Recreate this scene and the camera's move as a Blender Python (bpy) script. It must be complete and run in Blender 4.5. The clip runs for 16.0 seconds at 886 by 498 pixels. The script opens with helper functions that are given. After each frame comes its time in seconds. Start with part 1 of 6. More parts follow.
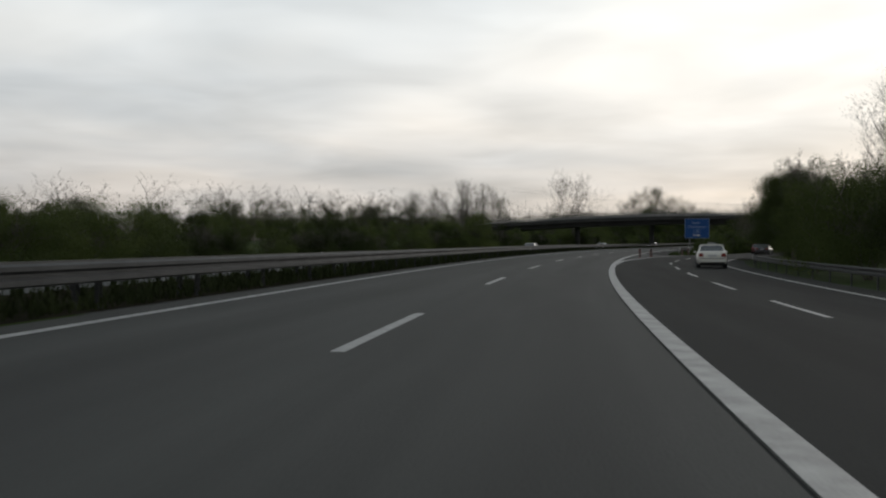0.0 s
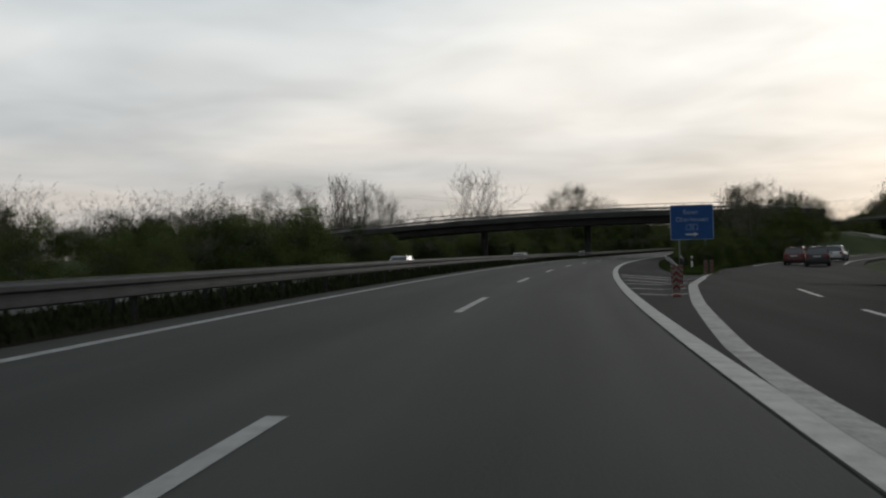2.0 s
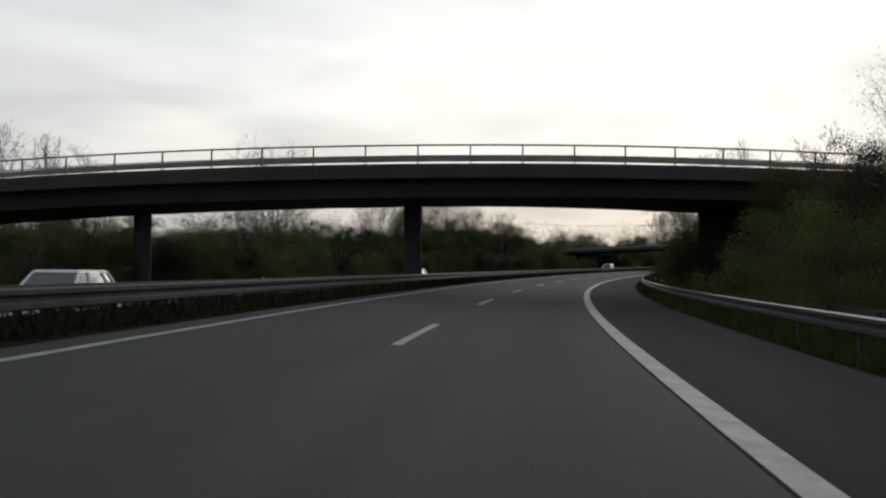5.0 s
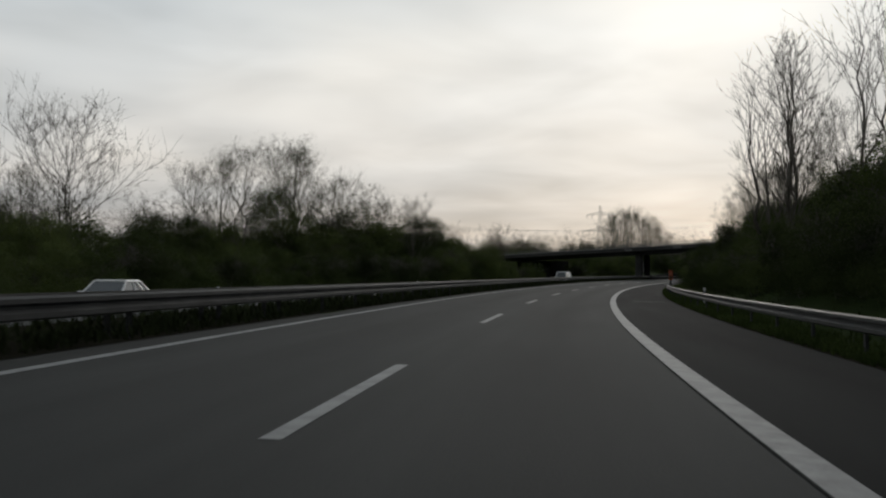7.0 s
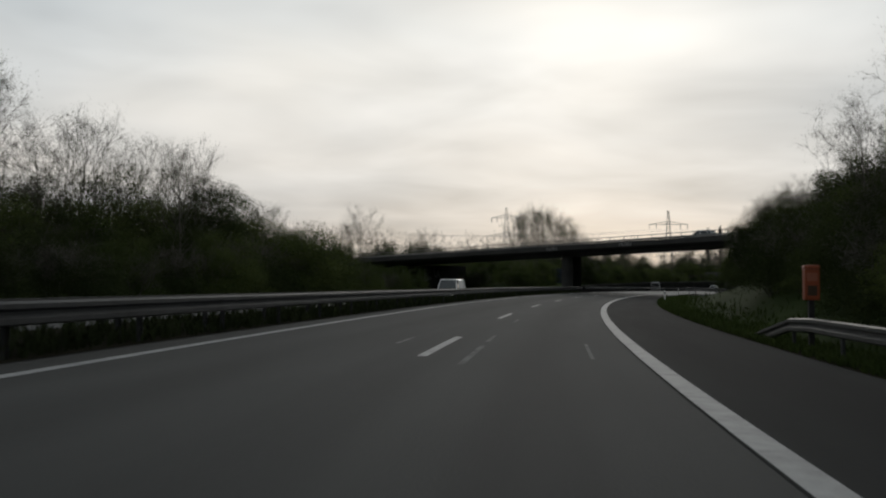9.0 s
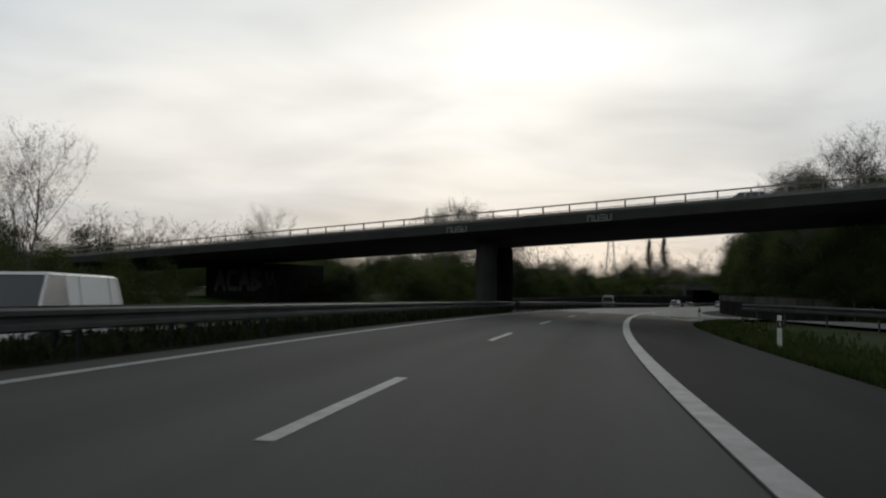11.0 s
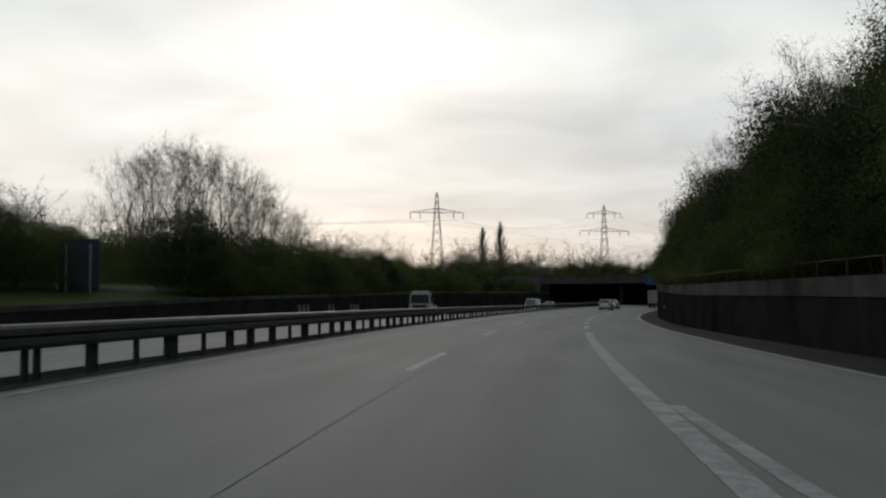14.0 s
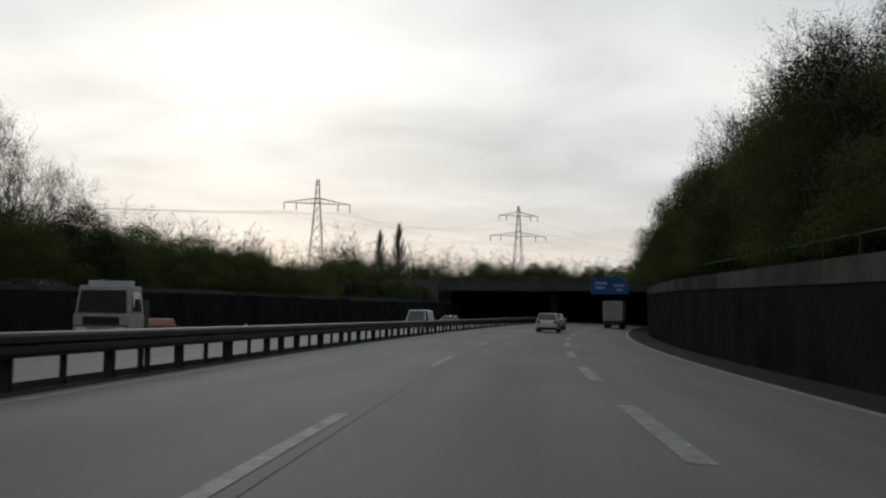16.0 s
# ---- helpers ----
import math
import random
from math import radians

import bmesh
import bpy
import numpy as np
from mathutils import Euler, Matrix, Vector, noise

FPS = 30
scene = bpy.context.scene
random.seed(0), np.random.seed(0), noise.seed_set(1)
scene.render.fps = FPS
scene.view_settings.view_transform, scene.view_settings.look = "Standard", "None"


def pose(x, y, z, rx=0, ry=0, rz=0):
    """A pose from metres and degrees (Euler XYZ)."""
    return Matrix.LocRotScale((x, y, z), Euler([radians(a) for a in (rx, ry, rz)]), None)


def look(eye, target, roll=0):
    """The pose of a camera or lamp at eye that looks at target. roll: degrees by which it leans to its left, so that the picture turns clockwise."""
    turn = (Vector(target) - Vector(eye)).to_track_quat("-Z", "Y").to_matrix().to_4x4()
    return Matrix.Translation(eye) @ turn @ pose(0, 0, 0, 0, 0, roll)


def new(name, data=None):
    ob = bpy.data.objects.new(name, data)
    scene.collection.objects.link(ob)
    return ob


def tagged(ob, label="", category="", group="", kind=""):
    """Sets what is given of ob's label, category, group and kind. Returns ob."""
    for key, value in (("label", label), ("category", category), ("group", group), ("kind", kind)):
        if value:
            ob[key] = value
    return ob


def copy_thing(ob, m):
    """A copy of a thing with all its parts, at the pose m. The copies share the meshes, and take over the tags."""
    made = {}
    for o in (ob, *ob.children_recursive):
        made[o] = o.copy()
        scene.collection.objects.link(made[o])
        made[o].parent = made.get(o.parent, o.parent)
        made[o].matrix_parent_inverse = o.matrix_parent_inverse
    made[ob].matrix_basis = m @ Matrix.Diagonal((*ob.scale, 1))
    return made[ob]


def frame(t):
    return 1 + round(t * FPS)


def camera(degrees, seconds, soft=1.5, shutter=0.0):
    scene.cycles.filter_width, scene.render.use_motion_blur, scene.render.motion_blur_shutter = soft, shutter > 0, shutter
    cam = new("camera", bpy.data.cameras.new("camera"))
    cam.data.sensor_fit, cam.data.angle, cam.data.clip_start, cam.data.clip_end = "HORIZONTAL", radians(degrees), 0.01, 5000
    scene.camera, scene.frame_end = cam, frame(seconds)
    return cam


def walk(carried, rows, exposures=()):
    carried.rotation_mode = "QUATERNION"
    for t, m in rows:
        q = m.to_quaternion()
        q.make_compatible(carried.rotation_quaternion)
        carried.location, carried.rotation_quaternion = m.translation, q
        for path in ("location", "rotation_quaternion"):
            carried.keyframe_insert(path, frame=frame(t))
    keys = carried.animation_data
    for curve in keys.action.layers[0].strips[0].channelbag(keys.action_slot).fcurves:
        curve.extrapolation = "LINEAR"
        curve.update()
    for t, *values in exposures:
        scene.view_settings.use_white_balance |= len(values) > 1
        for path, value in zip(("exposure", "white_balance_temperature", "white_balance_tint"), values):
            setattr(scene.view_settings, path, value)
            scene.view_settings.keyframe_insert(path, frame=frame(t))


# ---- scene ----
cam = camera(48.00, 16.0, soft=2.2, shutter=0.08)
PATH = [
    (0.0, pose(2.376, -10.297, 1.126, 89.798, 0.087, 6.909)),
    (0.5, pose(2.198, 5.078, 1.151, 90.583, 0.624, 6.540)),
    (1.0, pose(2.342, 21.181, 1.157, 90.143, 1.390, 5.041)),
    (1.5, pose(2.837, 37.112, 1.176, 90.858, 1.133, 3.192)),
    (2.0, pose(3.769, 52.956, 1.204, 90.485, 1.489, 1.812)),
    (2.5, pose(4.956, 68.428, 1.312, 90.745, 0.446, 0.267)),
    (3.0, pose(6.571, 84.129, 1.346, 91.210, 0.639, -0.297)),
    (3.5, pose(8.498, 99.447, 1.373, 91.122, 1.191, -1.401)),
    (4.0, pose(10.843, 115.166, 1.389, 90.602, 0.369, -3.711)),
    (4.2, pose(11.767, 121.299, 1.457, 90.916, 0.096, -4.382)),
    (6.3, pose(24.521, 184.712, 1.590, 91.454, -0.371, -8.390)),
    (6.5, pose(26.057, 190.767, 1.660, 91.284, -0.444, -7.819)),
    (7.0, pose(30.216, 206.055, 1.695, 91.964, -0.158, -10.300)),
    (7.5, pose(34.698, 221.042, 1.755, 92.585, -0.682, -11.594)),
    (8.0, pose(39.649, 236.212, 1.889, 92.544, 0.044, -11.979)),
    (8.5, pose(44.643, 251.002, 1.987, 92.506, -0.593, -14.193)),
    (9.0, pose(50.192, 265.871, 2.104, 92.622, -0.312, -15.773)),
    (9.2, pose(52.491, 271.765, 2.161, 92.533, -0.380, -15.907)),
    (11.3, pose(79.525, 331.257, 2.813, 93.891, -0.500, -20.714)),
    (11.5, pose(82.551, 336.994, 2.906, 94.201, -0.374, -21.487)),
    (12.0, pose(90.371, 351.363, 3.059, 93.438, -0.158, -23.757)),
    (12.5, pose(98.089, 365.111, 3.239, 92.831, -0.219, -24.507)),
    (13.0, pose(106.499, 379.305, 3.364, 93.198, -0.258, -26.331)),
    (13.5, pose(115.320, 393.508, 3.544, 93.555, -0.844, -28.469)),
    (14.0, pose(124.593, 407.522, 3.715, 93.482, 0.173, -29.262)),
    (14.5, pose(133.667, 420.957, 3.828, 93.910, -0.279, -30.287)),
    (15.0, pose(143.032, 434.125, 3.938, 93.188, -0.359, -31.516)),
    (15.5, pose(152.549, 447.030, 4.036, 93.858, -0.618, -33.022)),
    (16.0, pose(162.518, 459.979, 4.132, 94.293, -0.809, -34.667)),
]
walk(cam, PATH, exposures=[(0.0, 0.15), (1.0, 0.12), (2.0, -0.02), (3.3, -0.12), (4.2, 0.22), (5.6, 0.0), (6.3, -0.2), (7.0, -0.2), (8.5, -0.2), (11.5, 0.0), (12.0, 0.55), (12.3, 0.35), (12.7, -0.1), (13.0, -0.22), (13.5, -0.05), (14.2, 0.0), (16.0, 0.0)])

# ---- world and sun: overcast evening sky, brighter and warmer low ahead ----
world = bpy.data.worlds.new("overcast_sky")
scene.world = world
world.use_nodes = True
wn, wl = world.node_tree.nodes, world.node_tree.links
wn.clear()
SUN_AZ, SUN_EL = radians(24), radians(16)


def wnode(kind, **kw):
    n = wn.new(kind)
    for k, v in kw.items():
        n.inputs[k].default_value = v
    return n


def wmath(op, a, b=None):
    n = wn.new("ShaderNodeMath")
    n.operation = op
    for i, v in enumerate((a, b)):
        if v is None:
            continue
        if isinstance(v, (int, float)):
            n.inputs[i].default_value = v
        else:
            wl.new(v, n.inputs[i])
    return n.outputs[0]


wtc = wn.new("ShaderNodeTexCoord")
wsep = wn.new("ShaderNodeSeparateXYZ")
wl.new(wtc.outputs["Generated"], wsep.inputs[0])
sky = wn.new("ShaderNodeTexSky")
sky.sky_type = "NISHITA"
sky.sun_disc = False
sky.sun_elevation, sky.sun_rotation = SUN_EL, SUN_AZ
# clouds lie in a flat layer: direction divided by height
hgt = wmath("ADD", wmath("MAXIMUM", wsep.outputs[2], 0.0), 0.10)
comb = wn.new("ShaderNodeCombineXYZ")
wl.new(wmath("DIVIDE", wsep.outputs[0], hgt), comb.inputs[0])
wl.new(wmath("DIVIDE", wsep.outputs[1], hgt), comb.inputs[1])
cl1 = wnode("ShaderNodeTexNoise", Scale=0.42, Detail=3.5, Roughness=0.45, Distortion=0.25)
wl.new(comb.outputs[0], cl1.inputs["Vector"])
cl2 = wnode("ShaderNodeTexNoise", Scale=1.25, Detail=3.5, Roughness=0.5, Distortion=0.35)
wl.new(comb.outputs[0], cl2.inputs["Vector"])
elev = wn.new("ShaderNodeValToRGB")
wl.new(wsep.outputs[2], elev.inputs[0])
cr = elev.color_ramp
cr.elements[0].position, cr.elements[0].color = 0.0, (0.465, 0.448, 0.440, 1)
cr.elements[1].position, cr.elements[1].color = 0.55, (0.37, 0.41, 0.435, 1)
for p, c in ((0.06, (0.548, 0.526, 0.512, 1)), (0.12, (0.74, 0.72, 0.69, 1)), (0.18, (0.75, 0.755, 0.74, 1)), (0.26, (0.72, 0.75, 0.75, 1))):
    e = cr.elements.new(p)
    e.color = c
# glow round the hidden sun
dotn = wn.new("ShaderNodeVectorMath")
dotn.operation = "DOT_PRODUCT"
dotn.inputs[1].default_value = (math.sin(SUN_AZ) * math.cos(SUN_EL), math.cos(SUN_AZ) * math.cos(SUN_EL), math.sin(SUN_EL))
wl.new(wtc.outputs["Generated"], dotn.inputs[0])
glow = wmath("POWER", wmath("MAXIMUM", dotn.outputs["Value"], 0.0), 14.0)
cloud = wmath("ADD", wmath("MULTIPLY", cl1.outputs["Fac"], 0.62), wmath("MULTIPLY", cl2.outputs["Fac"], 0.30))
# the cloud cover is brighter on the side of the hidden sun
side = wmath("ADD", wmath("MULTIPLY", wmath("ADD", dotn.outputs["Value"], 1.0), 0.19), 0.64)
shade = wmath("MULTIPLY", wmath("ADD", wmath("MULTIPLY", cloud, 2.15), 0.02), side)
tintv = wn.new("ShaderNodeVectorMath")
tintv.operation = "SCALE"
# thin places in the cover let some blue through, thick ones are warmer
thin = wn.new("ShaderNodeMapRange")
thin.inputs["From Min"].default_value, thin.inputs["From Max"].default_value = 0.38, 0.62
wl.new(cl1.outputs["Fac"], thin.inputs["Value"])
cast = wn.new("ShaderNodeMix")
cast.data_type = "RGBA"
cast.inputs[6].default_value, cast.inputs[7].default_value = (0.955, 1.0, 1.05, 1), (1.035, 1.0, 0.96, 1)
wl.new(thin.outputs["Result"], cast.inputs[0])
hue = wn.new("ShaderNodeVectorMath")
hue.operation = "MULTIPLY"
wl.new(elev.outputs[0], hue.inputs[0])
wl.new(cast.outputs[2], hue.inputs[1])
wl.new(hue.outputs[0], tintv.inputs[0])
wl.new(shade, tintv.inputs["Scale"])
gl = wn.new("ShaderNodeVectorMath")
gl.operation = "SCALE"
gl.inputs[0].default_value = (0.25, 0.225, 0.197)
wl.new(wmath("MULTIPLY", glow, wmath("ADD", cl2.outputs["Fac"], 0.35)), gl.inputs["Scale"])
addv = wn.new("ShaderNodeVectorMath")
wl.new(tintv.outputs[0], addv.inputs[0])
wl.new(gl.outputs[0], addv.inputs[1])
bg_cloud = wnode("ShaderNodeBackground", Strength=1.0)
wl.new(addv.outputs[0], bg_cloud.inputs["Color"])
bg_sky = wnode("ShaderNodeBackground", Strength=0.06)
wl.new(sky.outputs[0], bg_sky.inputs["Color"])
wadd = wn.new("ShaderNodeMixShader")
wadd.inputs[0].default_value = 0.9
wl.new(bg_sky.outputs[0], wadd.inputs[1])
wl.new(bg_cloud.outputs[0], wadd.inputs[2])
wout = wn.new("ShaderNodeOutputWorld")
wl.new(wadd.outputs[0], wout.inputs[0])

sun_data = bpy.data.lights.new("sun", "SUN")
sun_data.energy, sun_data.angle, sun_data.color = 0.4, radians(20), (1.0, 0.93, 0.86)
sun = new("sun", sun_data)
sun.matrix_world = look((math.sin(SUN_AZ) * 50, math.cos(SUN_AZ) * 50, math.tan(SUN_EL) * 50), (0, 0, 0))


# ---- materials ----
def material(name, dark, light, scale=2.0, fine=40.0, rough=0.85, bump=0.2, metal=0.0, contrast=0.5, uv=None, island=0.0, each=0.0, spec=0.3):
    """Two scales of variation between two colours, with fine relief."""
    m = bpy.data.materials.new(name)
    m.use_nodes = True
    nt, b = m.node_tree, m.node_tree.nodes["Principled BSDF"]
    tc = nt.nodes.new("ShaderNodeTexCoord")
    src = tc.outputs["Object"]
    if uv:
        mp = nt.nodes.new("ShaderNodeMapping")
        mp.inputs["Scale"].default_value = uv
        nt.links.new(tc.outputs["UV"], mp.inputs["Vector"])
        src = mp.outputs[0]
    big, small = nt.nodes.new("ShaderNodeTexNoise"), nt.nodes.new("ShaderNodeTexNoise")
    big.inputs["Scale"].default_value, small.inputs["Scale"].default_value = scale, fine
    big.inputs["Detail"].default_value, small.inputs["Detail"].default_value = 5, 3
    nt.links.new(src, big.inputs["Vector"])
    nt.links.new(tc.outputs["UV"] if uv else src, small.inputs["Vector"])
    mix = nt.nodes.new("ShaderNodeMath")
    mix.operation = "MULTIPLY_ADD"
    nt.links.new(small.outputs["Fac"], mix.inputs[0])
    mix.inputs[1].default_value = contrast
    fac = nt.nodes.new("ShaderNodeMath")
    fac.operation = "MULTIPLY_ADD"
    nt.links.new(big.outputs["Fac"], fac.inputs[0])
    fac.inputs[1].default_value, fac.inputs[2].default_value = 1.6, -0.3 - contrast * 0.5
    nt.links.new(fac.outputs[0], mix.inputs[2])
    val = mix.outputs[0]
    if island:
        geo = nt.nodes.new("ShaderNodeNewGeometry")
        inf = nt.nodes.new("ShaderNodeObjectInfo")
        for o, k in ((geo.outputs["Random Per Island"], island), (inf.outputs["Random"], each or island * 0.8)):
            ad = nt.nodes.new("ShaderNodeMath")
            ad.operation = "MULTIPLY_ADD"
            nt.links.new(o, ad.inputs[0])
            ad.inputs[1].default_value = k
            nt.links.new(val, ad.inputs[2])
            sb = nt.nodes.new("ShaderNodeMath")
            sb.operation = "SUBTRACT"
            nt.links.new(ad.outputs[0], sb.inputs[0])
            sb.inputs[1].default_value = k * 0.5
            val = sb.outputs[0]
    ramp = nt.nodes.new("ShaderNodeValToRGB")
    ramp.color_ramp.elements[0].color, ramp.color_ramp.elements[1].color = (*dark, 1), (*light, 1)
    nt.links.new(val, ramp.inputs[0])
    nt.links.new(ramp.outputs[0], b.inputs["Base Color"])
    b.inputs["Roughness"].default_value, b.inputs["Metallic"].default_value = rough, metal
    b.inputs["Specular IOR Level"].default_value = spec
    if bump:
        bp = nt.nodes.new("ShaderNodeBump")
        bp.inputs["Strength"].default_value, bp.inputs["Distance"].default_value = bump, 0.02
        nt.links.new(small.outputs["Fac"], bp.inputs["Height"])
        nt.links.new(bp.outputs[0], b.inputs["Normal"])
    return m


def glass_material(name, tint):
    m = bpy.data.materials.new(name)
    m.use_nodes = True
    b = m.node_tree.nodes["Principled BSDF"]
    b.inputs["Base Color"].default_value = (*tint, 1)
    b.inputs["Roughness"].default_value, b.inputs["Specular IOR Level"].default_value = 0.06, 1.0
    return m


def lamp_material(name, colour, strength):
    m = bpy.data.materials.new(name)
    m.use_nodes = True
    b = m.node_tree.nodes["Principled BSDF"]
    b.inputs["Base Color"].default_value, b.inputs["Emission Color"].default_value = (*colour, 1), (*colour, 1)
    b.inputs["Emission Strength"].default_value, b.inputs["Roughness"].default_value = strength, 0.2
    return m


